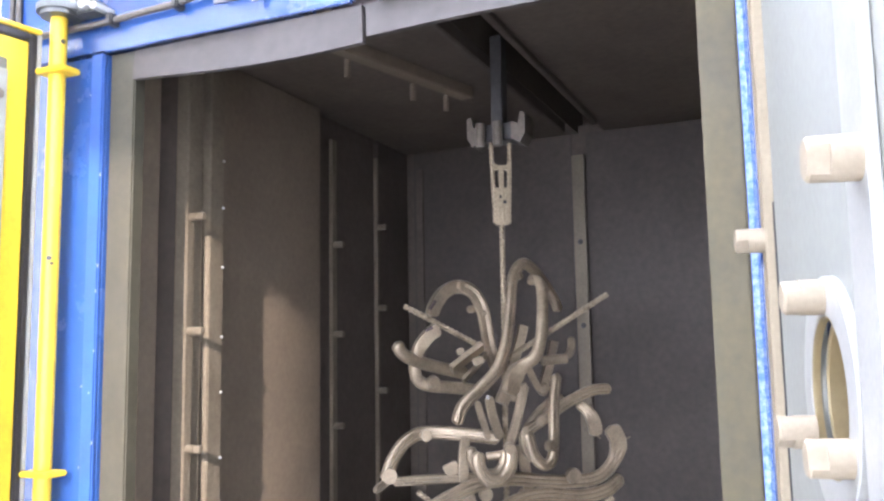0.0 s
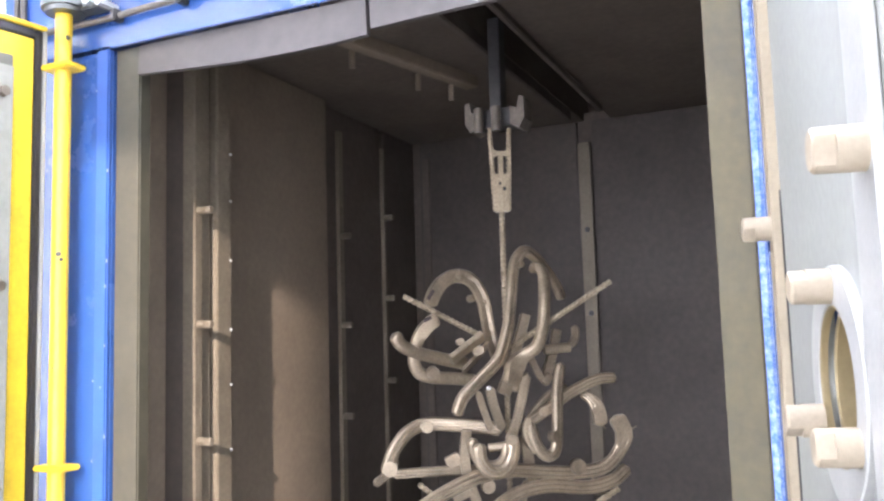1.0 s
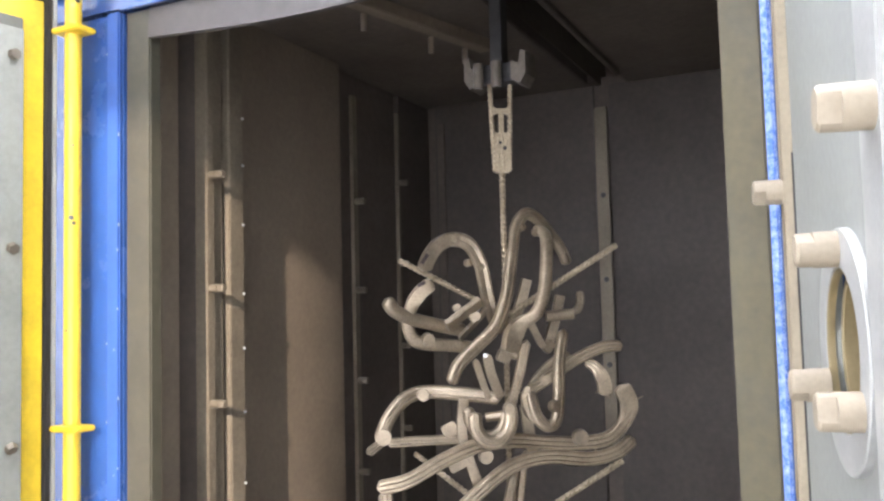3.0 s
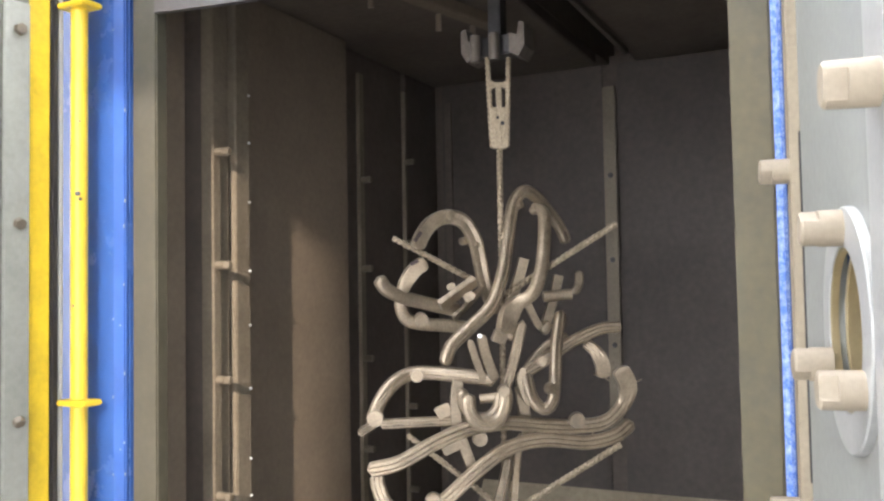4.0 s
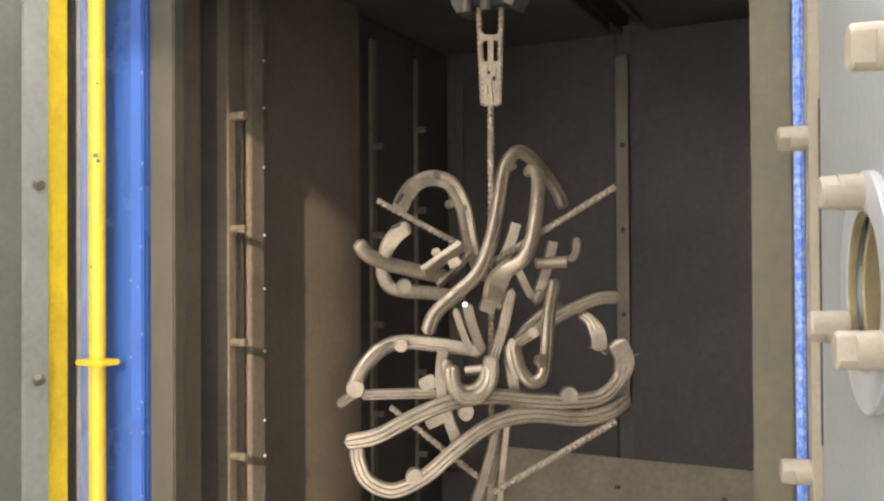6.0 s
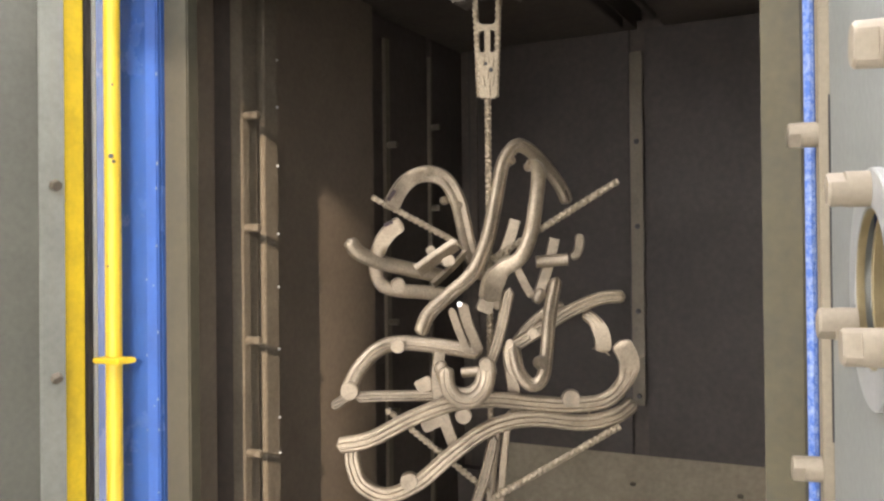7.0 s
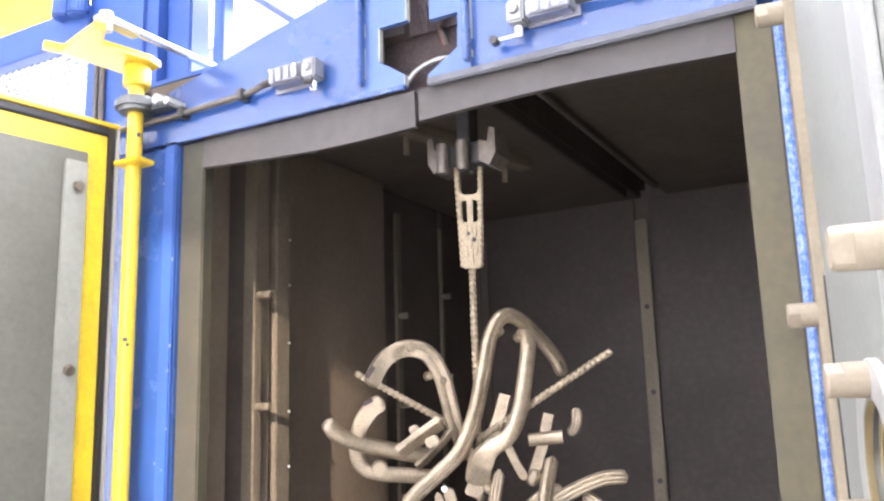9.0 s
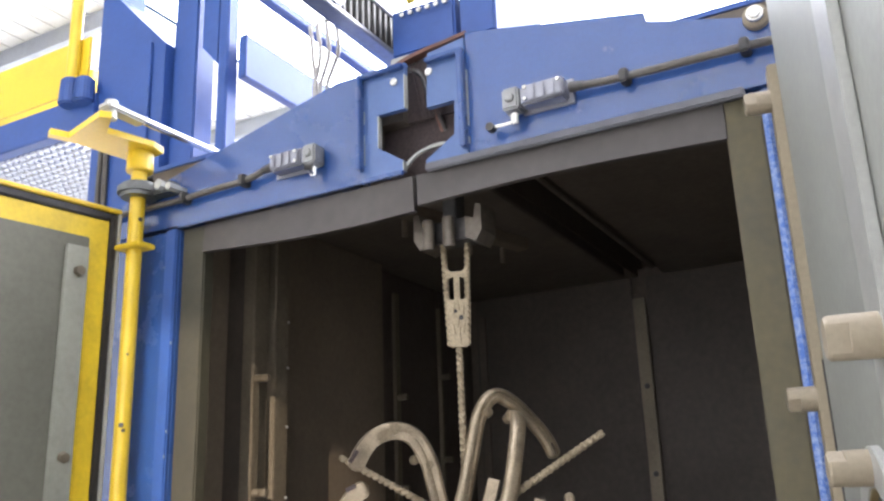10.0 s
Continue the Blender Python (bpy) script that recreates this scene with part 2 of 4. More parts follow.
def hex_head(r=0.016, h=0.014, bm=None):
    return rod((0, 0, 0), (0, -h, 0), r, r * 0.94, 6, 0.0015, bm)


def copies(ob, parent, places):
    """Further parts on the same mesh."""
    for m in places:
        c = ob.copy()
        scene.collection.objects.link(c)
        c.parent = parent
        c.matrix_basis = m

# ---- the hall ----
part("floor", box(-14, 14, -9, 16, -0.2, 0.0), CONCRETE)
tagged(bpy.data.objects["floor"], "worn grey concrete floor of the factory hall", kind="structure")
tagged(part("wall_left", box(-14.2, -14, -9.2, 16.2, 0, 9), WHITE), "pale sheet-clad hall wall", kind="structure")
tagged(part("wall_right", box(14, 14.2, -9.2, 16.2, 0, 9), WHITE), "pale sheet-clad hall wall", kind="structure")
wb = box(-14, 14, 16, 16.2, 0, 2.2)
tagged(part("wall_back", wb, WHITE), "low pale hall wall below a band of daylight", kind="structure")
# Unseen wall; its slit trims the sun to a patch inside the cabin.
wf = box(-14, 2.42, -9.2, -9, 0, 9)
box(2.82, 14, -9.2, -9, 0, 9, bm=wf)
box(2.42, 2.82, -9.2, -9, 0, 2.8, bm=wf)
box(2.42, 2.82, -9.2, -9, 5.46, 9, bm=wf)
tagged(part("wall_front", wf, WHITE), "unseen hall wall with a slit that shapes the sun beam", kind="structure")

# roof: sheets on the side of the front and the left, open skylights over the machine
roof = None
for i in range(19):
    x = -14 + i * 0.36
    roof = box(x, x + 0.32, -9, 16, 8.6, 8.64, bm=roof)
    roof = box(x + 0.32, x + 0.36, -9, 16, 8.64, 8.68, bm=roof)
roof = box(-7.16, 14, -9, -5.2, 8.6, 8.68, bm=roof)
roof = box(4.2, 14, -5.2, 1.0, 8.6, 8.68, bm=roof)
roof = box(-7.16, 4.2, -1.4, 0.2, 8.6, 8.68, bm=roof)
tagged(part("ceiling", roof, WHITE), "pale ribbed roof sheets with open skylights", kind="structure")
DAY = bpy.data.materials.new("daylight_through_sheets")
DAY.use_nodes = True
dn = DAY.node_tree.nodes
dn["Principled BSDF"].inputs["Base Color"].default_value = (0.8, 0.8, 0.8, 1)
dn["Principled BSDF"].inputs["Emission Color"].default_value = (0.93, 0.96, 1.0, 1)
dn["Principled BSDF"].inputs["Emission Strength"].default_value = 10.5
tagged(part("backdrop_skylight", box(-7.1, 14, 0.2, 16, 8.70, 8.72), DAY), "bright translucent skylight sheets over the hall", kind="structure")
tagged(part("backdrop_gable", box(-8.0, 14, 15.9, 15.95, 2.2, 8.6), DAY), "bright translucent sheets in the far gable", kind="structure")
beams = None
for y in (1.5, 5.5, 9.5):
    beams = box(-14, -7.16, y, y + 0.12, 8.3, 8.58, bm=beams)
tagged(part("trim_roof_purlins", beams, GALV), "grey steel roof purlins", kind="structure")

# ---- the blasting machine: cabin ----
FLOOR_Z, CEIL_Z, BACK_Y, LEFT_X, RIGHT_X = 0.24, 2.60, 2.26, -0.20, 1.76
cabin = group("blasting_cabin")
tagged(cabin, "blue steel shot-blasting cabin lined with dark wear plates", "machine")
part("floor_plate", box(LEFT_X - 0.1, RIGHT_X + 0.1, 0.03, BACK_Y + 0.1, FLOOR_Z - 0.06, FLOOR_Z), LINING_DARK, cabin, "dark grated floor of the cabin")
part("plinth", box(-0.46, 1.96, 0.02, BACK_Y + 0.12, 0.0, FLOOR_Z - 0.062), BLUE_FAR, cabin)
part("left_wall", box(LEFT_X - 0.16, LEFT_X - 0.08, 0.05, BACK_Y + 0.1, FLOOR_Z, CEIL_Z + 0.04), LINING, cabin)
part("right_wall", box(RIGHT_X, RIGHT_X + 0.08, 0.05, BACK_Y + 0.1, FLOOR_Z, CEIL_Z + 0.04), LINING, cabin)
part("back_wall", box(LEFT_X - 0.08, RIGHT_X, BACK_Y, BACK_Y + 0.08, FLOOR_Z, CEIL_Z + 0.04), LINING, cabin)
for b6 in ((LEFT_X - 0.16, 0.690, CEIL_Z, CEIL_Z + 0.05), (0.870, RIGHT_X + 0.08, CEIL_Z, CEIL_Z + 0.05), (0.690, 0.714, CEIL_Z, CEIL_Z + 0.24),
           (0.846, 0.870, CEIL_Z, CEIL_Z + 0.24), (0.690, 0.870, CEIL_Z + 0.241, CEIL_Z + 0.27)):
    part("roof_plate", box(b6[0], b6[1], 0.05 if b6[3] < CEIL_Z + 0.2 else 0.30, BACK_Y + 0.1, b6[2], b6[3]), LINING, cabin)
part("slot_end", box(0.690, 0.870, BACK_Y + 0.101, BACK_Y + 0.115, CEIL_Z, CEIL_Z + 0.27), LINING, cabin)
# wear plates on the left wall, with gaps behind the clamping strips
# Paler plates towards the opening, darker ones towards the back.
for y0, y1, x, m in ((0.06, 0.318, LEFT_X + 0.025, LINING_PALE), (0.502, 1.292, LEFT_X + 0.025, LINING_PALE), (1.305, 1.868, LEFT_X - 0.025, LINING_DARK),
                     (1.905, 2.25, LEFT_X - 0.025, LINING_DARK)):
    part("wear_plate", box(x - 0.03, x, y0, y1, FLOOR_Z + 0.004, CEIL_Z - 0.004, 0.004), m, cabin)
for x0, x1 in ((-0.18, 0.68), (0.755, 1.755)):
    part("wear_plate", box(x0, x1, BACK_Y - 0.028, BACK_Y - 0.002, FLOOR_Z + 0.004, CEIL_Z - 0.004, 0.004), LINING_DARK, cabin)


def clamp_strip(y0, y1, x, depth, z0, z1, nut_zs, nut_y, length, r=0.014):
    """A vertical steel strip along the left wall with a row of cap nuts that point into the cabin."""
    s = part("clamp_strip", box(x - depth, x, y0, y1, z0, z1, 0.003), STRIP, cabin, "blasted steel clamping strip with cap nuts")
    first = None
    for z in nut_zs:
        m = pose(x, nut_y, z, 0, 0, 90)
        if first is None:
            first = part("cap_nut", cap_nut(r, length), STRIP, s, smooth=True)
            first.matrix_basis = m
        else:
            copies(first, s, [m])
    return s


nz = [1.977 - 0.361 * i for i in range(5)]
part("wall_column", box(LEFT_X - 0.078, -0.110, 0.322, 0.496, FLOOR_Z + 0.01, CEIL_Z - 0.02, 0.004), LINING_DARK, cabin, "dark steel column between the wear plates")
clamp_strip(0.315, 0.352, -0.060, 0.0495, FLOOR_Z + 0.01, CEIL_Z - 0.02, nz, 0.334, 0.052, 0.0135)
clamp_strip(0.353, 0.405, -0.074, 0.0355, FLOOR_Z + 0.01, CEIL_Z - 0.02, [], 0.6, 0.03)
cs = clamp_strip(0.428, 0.499, -0.062, 0.0475, FLOOR_Z + 0.01, CEIL_Z - 0.02, [], 0.6, 0.03)
tw = None
for z in (2.19, 2.03, 1.83, 1.60, 1.42, 1.21, 0.98, 0.86):
    if tw is None:
        tw = part("tack_weld", rod((0, -0.004, 0), (0.007, 0, 0), 0.0055, 0.003, 8), PALE, cs, "small bright tack weld")
        tw.matrix_basis = pose(-0.064, 0.497, z)
    else:
        copies(tw, cs, [pose(-0.064, 0.497, z)])
clamp_strip(1.446, 1.489, LEFT_X - 0.010, 0.05, FLOOR_Z + 0.01, CEIL_Z - 0.10, [1.228 + 0.396 * i for i in (-2, -1, 0, 1, 2)], 1.468, 0.045, 0.015)
clamp_strip(1.870, 1.892, LEFT_X - 0.010, 0.05, FLOOR_Z + 0.01, CEIL_Z - 0.10, [0.964 + 0.396 * i for i in (-1, 0, 1, 2, 3)], 1.881, 0.045, 0.015)
# sloping apron at the foot of the back wall
ap = bmesh.new()
for x in (0.02, RIGHT_X - 0.002):
    for y, z in ((BACK_Y - 0.030, 0.562), (BACK_Y - 0.030, 0.545), (2.058, 0.300), (2.046, 0.310)):
        ap.verts.new((x, y, z))
ap.verts.ensure_lookup_table()
for k in range(4):
    ap.faces.new([ap.verts[q] for q in (k, (k + 1) % 4, (k + 1) % 4 + 4, k + 4)])
ap.faces.new([ap.verts[q] for q in (0, 1, 2, 3)])
ap.faces.new([ap.verts[q] for q in (7, 6, 5, 4)])
apron = part("apron", ap, DUST, cabin, "dusty sloping apron plate at the foot of the back wall")
fb = part("bolt_head", rod((0, 0, 0), (0, -0.012, 0), 0.014, 0.012, 14, 0.002), STRIP, apron)
fb.matrix_basis = pose(1.18, 2.145, 0.446, 38, 0, 0)
copies(fb, apron, [pose(x, 2.145, 0.446, 38, 0, 0) for x in (0.22, 0.70, 1.62)])
part("cross_beam", box(LEFT_X - 0.05, 0.0, BACK_Y - 0.10, BACK_Y - 0.03, FLOOR_Z, 0.42), LINING_DARK, cabin)
# strip on the back wall with countersunk bolt heads
bs = part("clamp_strip", box(0.685, 0.745, BACK_Y - 0.045, BACK_Y - 0.029, 0.80, 2.485, 0.003), STRIP, cabin, "blasted steel clamping strip with flat bolt heads")
first = part("bolt_head", rod((0, 0, 0), (0, -0.008, 0), 0.014, 0.011, 14, 0.002), DARKSTEEL, bs)
first.matrix_basis = pose(0.716, BACK_Y - 0.0445, 2.056)
copies(first, bs, [pose(0.716, BACK_Y - 0.0445, 2.056 - 0.404 * i) for i in (1, 2, 3)])
part("clamp_strip", box(-0.16, -0.12, BACK_Y - 0.045, BACK_Y - 0.029, 0.80, 2.50, 0.003), LINING, cabin)
# guides under the roof slot
part("rail_guide", box(0.692, 0.716, 0.10, BACK_Y - 0.25, CEIL_Z - 0.055, CEIL_Z - 0.002, 0.004), LINING_DARK, cabin)
part("rail_guide", box(0.844, 0.866, 0.10, BACK_Y - 0.25, CEIL_Z - 0.030, CEIL_Z - 0.002, 0.004), LINING, cabin)
fl = moved(box(-0.030, 0.030, 0.0, 1.02, -0.050, -0.003, 0.004), pose(0.245, 0.33, CEIL_Z, 0, 0, -14.5))
for x, y in ((0.30, 0.70), (0.385, 1.05), (0.44, 1.24)):
    fl = rod((x, y, CEIL_Z - 0.045), (x, y, CEIL_Z - 0.11), 0.011, bm=fl, seg=10)
part("roof_flange", fl, LINING_PALE, cabin, "pale flange with studs under the cabin roof")

# ---- front frame ----
# worn rubber bands round the opening
# Same rubber on both sides; lit right and shaded left are coloured in.
part("rubber_band", box(-0.0795, 0.012, 0.0, 0.045, 0.24, 2.405, 0.004), BAND_SHADED, cabin, "worn grey rubber band beside the opening")
part("rubber_band", box(1.546, 1.625, 0.0, 0.045, 0.24, 2.405, 0.004), BAND, cabin, "worn grey rubber band beside the opening")


def sagging_band(x0, x1, z0, z1, y, sag0, sag1, bow):
    """A hanging flap of thick rubber, bowed a little."""
    bm = bmesh.new()
    n = 24
    rows = []
    for i in range(n + 1):
        u = i / n
        x = x0 + (x1 - x0) * u
        low = z0 + sag0 * math.sin(u * math.pi) + sag1 * u ** 4
        bulge = -bow * math.sin(u * 5.0) - bow / 2
        rows.append([bm.verts.new(c) for c in ((x, y, z1), (x, y + 0.018, z1), (x, y + 0.018 + bulge, low), (x, y + bulge, low),
                                               (x, y + bulge * 0.6, (low + z1) / 2))])
    for a, b in zip(rows, rows[1:]):
        for k in range(5):
            j = (k + 1) % 5
            bm.faces.new((a[k], a[j], b[j], b[k]))
    bm.faces.new(rows[0])
    bm.faces.new(rows[-1][::-1])
    return bm


part("rubber_flap", sagging_band(0.013, 0.746, 2.318, 2.403, -0.004, -0.022, -0.010, 0.012), FLAP, cabin, "thick grey rubber flap under the lintel", True)
part("rubber_flap", sagging_band(0.760, 1.548, 2.318, 2.403, -0.004, 0.010, 0.0, 0.002), FLAP, cabin, "thick grey rubber flap under the lintel", True)
# blue posts
lp = box(-0.46, -0.0805, -0.012, 0.10, 0.0, 2.405, 0.004)
part("left_post", lp, BLUE, cabin, "glossy blue painted steel post")
part("post_lip", box(-0.128, -0.0805, -0.026, -0.0125, 0.0, 2.405, 0.004), BLUE_LIP, cabin, "blue edge bar with chipped paint")
part("right_post", box(1.627, 1.94, -0.004, 0.10, 0.0, 2.417, 0.004), BLUE, cabin, "glossy blue painted steel post")
part("weld_seam", box(1.627, 1.645, -0.020, -0.0045, 0.0, 2.36, 0.005), PEEL, cabin, "blue edge bar with chipped paint")
# gable-shaped lintel plates to the left and the right of the trolley slot
part("lintel_plate", prism([(-0.46, 2.418), (0.592, 2.418), (0.592, 2.738), (0.51, 2.738), (-0.46, 2.505)], -0.012, 0.03), BLUE, cabin, "glossy blue lintel plate")
part("lintel_plate", prism([(0.923, 2.420), (1.94, 2.420), (1.94, 2.50), (1.406, 2.650), (1.400, 2.676), (0.923, 2.772)], -0.012, 0.03), BLUE, cabin, "glossy blue lintel plate")
part("lintel_lip", box(-0.0805, 0.728, -0.026, -0.0125, 2.406, 2.419, 0.002), BLUE, cabin)
part("lintel_lip", box(0.798, 1.600, -0.028, -0.0125, 2.398, 2.421, 0.004), LIP_GREY, cabin, "grey rubbed lip under the lintel")
part("gap_plate", box(0.30, 1.62, 0.031, 0.05, 2.345, 2.418), DARKSTEEL, cabin)
# framed cheek plates of the slot
cl = prism([(0.593, 2.418), (0.728, 2.418), (0.728, 2.448), (0.650, 2.500), (0.650, 2.597), (0.735, 2.597), (0.738, 2.735), (0.593, 2.735)], -0.018, 0.0)
ck = part("slot_cheek", cl, CHEEK, cabin, "blue cheek plate of the trolley slot")
part("cheek_rim", box(0.591, 0.606, -0.045, -0.0185, 2.44, 2.715, 0.003), BLUE, ck)
part("cheek_rim", box(0.591, 0.738, -0.040, -0.0185, 2.712, 2.726, 0.003), BLUE, ck)
part("screw", rod((0.706, -0.018, 2.682), (0.706, -0.026, 2.682), 0.013, 0.011, 18, 0.002), CHROME, ck, "bright cross-head screw")
cr = prism([(0.798, 2.420), (0.922, 2.420), (0.922, 2.755), (0.811, 2.740), (0.805, 2.581), (0.888, 2.581), (0.884, 2.486), (0.798, 2.432)], -0.018, 0.0)
ck = part("slot_cheek", cr, CHEEK, cabin, "blue cheek plate of the trolley slot")
part("cheek_rim", box(0.909, 0.925, -0.045, -0.0185, 2.436, 2.715, 0.003), BLUE, ck)
part("cheek_rim", box(0.811, 0.925, -0.040, -0.0185, 2.704, 2.718, 0.003), BLUE, ck)
part("screw", rod((0.816, -0.018, 2.682), (0.816, -0.026, 2.682), 0.013, 0.011, 18, 0.002), CHROME, ck, "bright cross-head screw")
for e in ((0.6488, 0.6525, 2.502, 2.595), (0.7345, 0.7378, 2.600, 2.70), (0.7265, 0.7295, 2.420, 2.446), (0.604, 0.6072, 2.46, 2.55), (0.604, 0.6072, 2.58, 2.62), (0.9235, 0.9262, 2.50, 2.66), (0.9235, 0.9262, 2.45, 2.47)):
    part("worn_edge", box(e[0], e[1], -0.0192, -0.0005, e[2], e[3], 0.001), PALE, cabin, "bare worn edge")
# brush curtain and hoses behind the slot
part("slot_curtain", box(0.60, 0.93, 0.094, 0.106, 2.419, 2.735), BRUSH, cabin, "dark brown curtain behind the slot")
part("brush_back", box(0.69, 0.86, 0.078, 0.090, 2.60, 2.80), BRUSH, cabin)
bristles = None
for i in range(26):
    x = 0.722 + 0.0042 * i
    low = 0.775 + (x - 0.775) * 0.45 + 0.008 * math.sin(i * 2.1)
    bristles = rod((x, 0.050 + 0.004 * (i % 3), 2.76), (low, 0.056 + 0.004 * (i % 2), 2.585 + 0.011 * (i % 4)), 0.0034, 0.0020, 6, bm=bristles)
tagged(part("brush", bristles, BRUSH, cabin, "brown brush that closes the slot"), kind="stuff")
part("curtain_clamp", sweep(spline([(0.645, 0.045, 2.748), (0.70, 0.045, 2.772), (0.775, 0.045, 2.786), (0.84, 0.045, 2.792), (0.905, 0.045, 2.800)], 6),
                            [(-0.0055, -0.014), (-0.0055, 0.014), (0.0055, 0.014), (0.0055, -0.014)], (0, -1, 0)), COPPER, cabin, "rusty clamp of the brush")
part("hose", sweep(spline([(0.70, 0.06, 2.76), (0.755, 0.05, 2.72), (0.775, 0.06, 2.64), (0.80, 0.10, 2.56)]), circle(0.008), (1, 0, 0)), DARKSTEEL, cabin, smooth=True)
part("hose", sweep(spline([(0.88, 0.06, 2.78), (0.80, 0.05, 2.73), (0.785, 0.06, 2.64), (0.79, 0.10, 2.56)]), circle(0.008), (1, 0, 0)), COPPER, cabin, smooth=True)
part("guide_hoop", sweep(spline([(0.70, 0.03, 2.44), (0.73, 0.05, 2.485), (0.79, 0.06, 2.505), (0.86, 0.05, 2.49)]), circle(0.006), (0, -1, 0)), PALE, cabin, smooth=True)


# ---- limit switches and their cables ----
def limit_switch(m, swing):
    th = group("limit_switch", m)
    tagged(th, "grey cast limit switch with roller lever on the blue lintel", "switch", "limit switches on the lintel")
    part("body", box(-0.078, 0.035, -0.052, -0.004, -0.022, 0.030, 0.006), SWITCH, th)
    part("lid", box(-0.075, 0.025, -0.058, -0.0525, -0.018, 0.026, 0.003), SWITCH, th)
    for k in range(3):
        part("lid_rib", box(-0.060 + 0.026 * k, -0.052 + 0.026 * k, -0.063, -0.0585, -0.014, 0.022, 0.002), SWITCH, th)
    for x, z in ((-0.068, 0.019), (0.018, 0.019), (0.018, -0.011)):
        part("lid_screw", rod((x, -0.0585, z), (x, -0.063, z), 0.0055, 0.005, 10), CHROME, th)
    part("mounting_foot", box(-0.090, 0.045, -0.0095, -0.0005, -0.030, 0.036, 0.002), SWITCH, th)
    part("head_cap", rod((0.060, -0.0565, 0.004), (0.060, -0.064, 0.004), 0.014, 0.011, 16, 0.002), SWITCH_HEAD, th)
    part("head", box(0.038, 0.082, -0.056, -0.006, -0.026, 0.032, 0.005), SWITCH_HEAD, th, "bare steel switch head")
    st = part("lever_axle", rod((0.060, -0.03, -0.030), (0.060, -0.03, -0.058), 0.012, 0.010, 14, 0.002), CHROME, th)
    turn = pose(0.06, -0.03, 0, 0, 0, swing) @ pose(-0.06, 0.03, 0)
    part("lever", moved(box(0.055, 0.125, -0.036, -0.028, -0.056, -0.048, 0.002), turn), CHROME, st)
    part("roller", moved(rod((0.124, -0.044, -0.052), (0.124, -0.022, -0.052), 0.011, seg=16), turn), DARKSTEEL, st)
    part("gland", rod((-0.086, -0.028, 0.004), (-0.125, -0.028, 0.0), 0.014, 0.011, 10, 0.002), DARKSTEEL, th)
    return th


limit_switch(pose(0.390, -0.012, 2.512), -62)
limit_switch(pose(1.125, -0.012, 2.515, 0, 0, 0) @ Matrix.Diagonal((-1, 1, 1, 1)), 0)


def cable(points, clips, label):
    th = part("cable", sweep(spline(points, 6), circle(0.0095), (0, -1, 0)), CABLE, None, label, True)
    tagged(th, category="cable")
    for x, z in clips:
        part("clip", box(x - 0.011, x + 0.011, -0.052, -0.013, z - 0.018, z + 0.016, 0.004), DARKSTEEL, th)
    return th


cable([(0.27, -0.04, 2.512), (0.20, -0.035, 2.500), (0.06, -0.034, 2.496), (-0.08, -0.034, 2.490), (-0.26, -0.034, 2.492), (-0.44, -0.03, 2.49)],
      [(0.19, 2.500), (-0.045, 2.494)], "dusty black cable clipped along the blue lintel")
cable([(1.245, -0.04, 2.515), (1.33, -0.035, 2.512), (1.50, -0.034, 2.510), (1.64, -0.034, 2.508), (1.92, -0.03, 2.50)],
      [(1.345, 2.512), (1.615, 2.509)], "dusty black cable clipped along the blue lintel")
lamp = group("signal_lamp", pose(1.645, -0.012, 2.578))
tagged(lamp, "small round bright steel knob on the blue lintel", "knob")
part("base", rod((0, 0, 0), (0, -0.02, 0), 0.030, 0.028, 24, 0.003), NUT, lamp)
part("lens", rod((0, -0.02, 0), (0, -0.036, 0), 0.021, 0.017, 24, 0.005), CHROME, lamp)

# ---- left door: yellow, swung open on a tube ----
# in its own space the door runs along -y from the hinge, its inner face towards +x
LD = pose(-0.262, -0.075, 0, 0, 0, -9)
ld = group("left_door", LD)
tagged(ld, "open yellow steel door lined with grey wear plate", "door", kind="thing")
Z0, Z1, WID = 0.42, 2.478, 0.86
part("door_shell", box(-0.075, -0.012, -WID, -0.014, Z0, Z1, 0.006), YELLOW, ld)
part("rim", box(-0.0125, 0.012, -WID, -WID + 0.028, Z0, Z1, 0.003), YELLOW, ld)
# Pale colour here holds the bright light at the hinge gap.
part("edge_rim", box(-0.0125, 0.014, -0.024, -0.013, Z0, Z1 - 0.015, 0.003), PALE, ld, "pale door edge in place of a bright gap")
part("edge_rim", box(-0.0125, 0.014, -WID, -0.013, Z1 - 0.014, Z1, 0.003), YELLOW, ld)
part("rubber_seal", box(-0.0115, 0.010, -0.046, -0.0245, Z0, Z1 - 0.016, 0.004), SEAL, ld, "black rubber door seal")
part("rubber_seal", box(-0.0115, 0.010, -WID + 0.03, -0.047, Z1 - 0.042, Z1 - 0.016, 0.004), SEAL, ld, "black rubber door seal")
part("inner_border", box(-0.0118, 0.002, -WID + 0.03, -0.047, Z0, Z1 - 0.043, 0.002), YELLOW_RUBBED, ld, "yellow border rubbed black in places")
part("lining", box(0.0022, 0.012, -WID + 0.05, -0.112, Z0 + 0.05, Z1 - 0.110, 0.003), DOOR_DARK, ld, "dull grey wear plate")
st = part("clamp_strip", box(0.0125, 0.024, -0.188, -0.116, Z0 + 0.06, Z1 - 0.145, 0.003), STRIP_GREY, ld, "grey steel clamping strip with hexagon bolts")
hx = part("bolt", hex_head(0.017, 0.018), STRIP, st, smooth=False)
hx.matrix_basis = pose(0.024, -0.148, 2.254, 0, 0, 90)
copies(hx, st, [pose(0.024, -0.148, 2.254 - 0.5265 * i, 20 * i, 0, 90) for i in (1, 2, 3)])
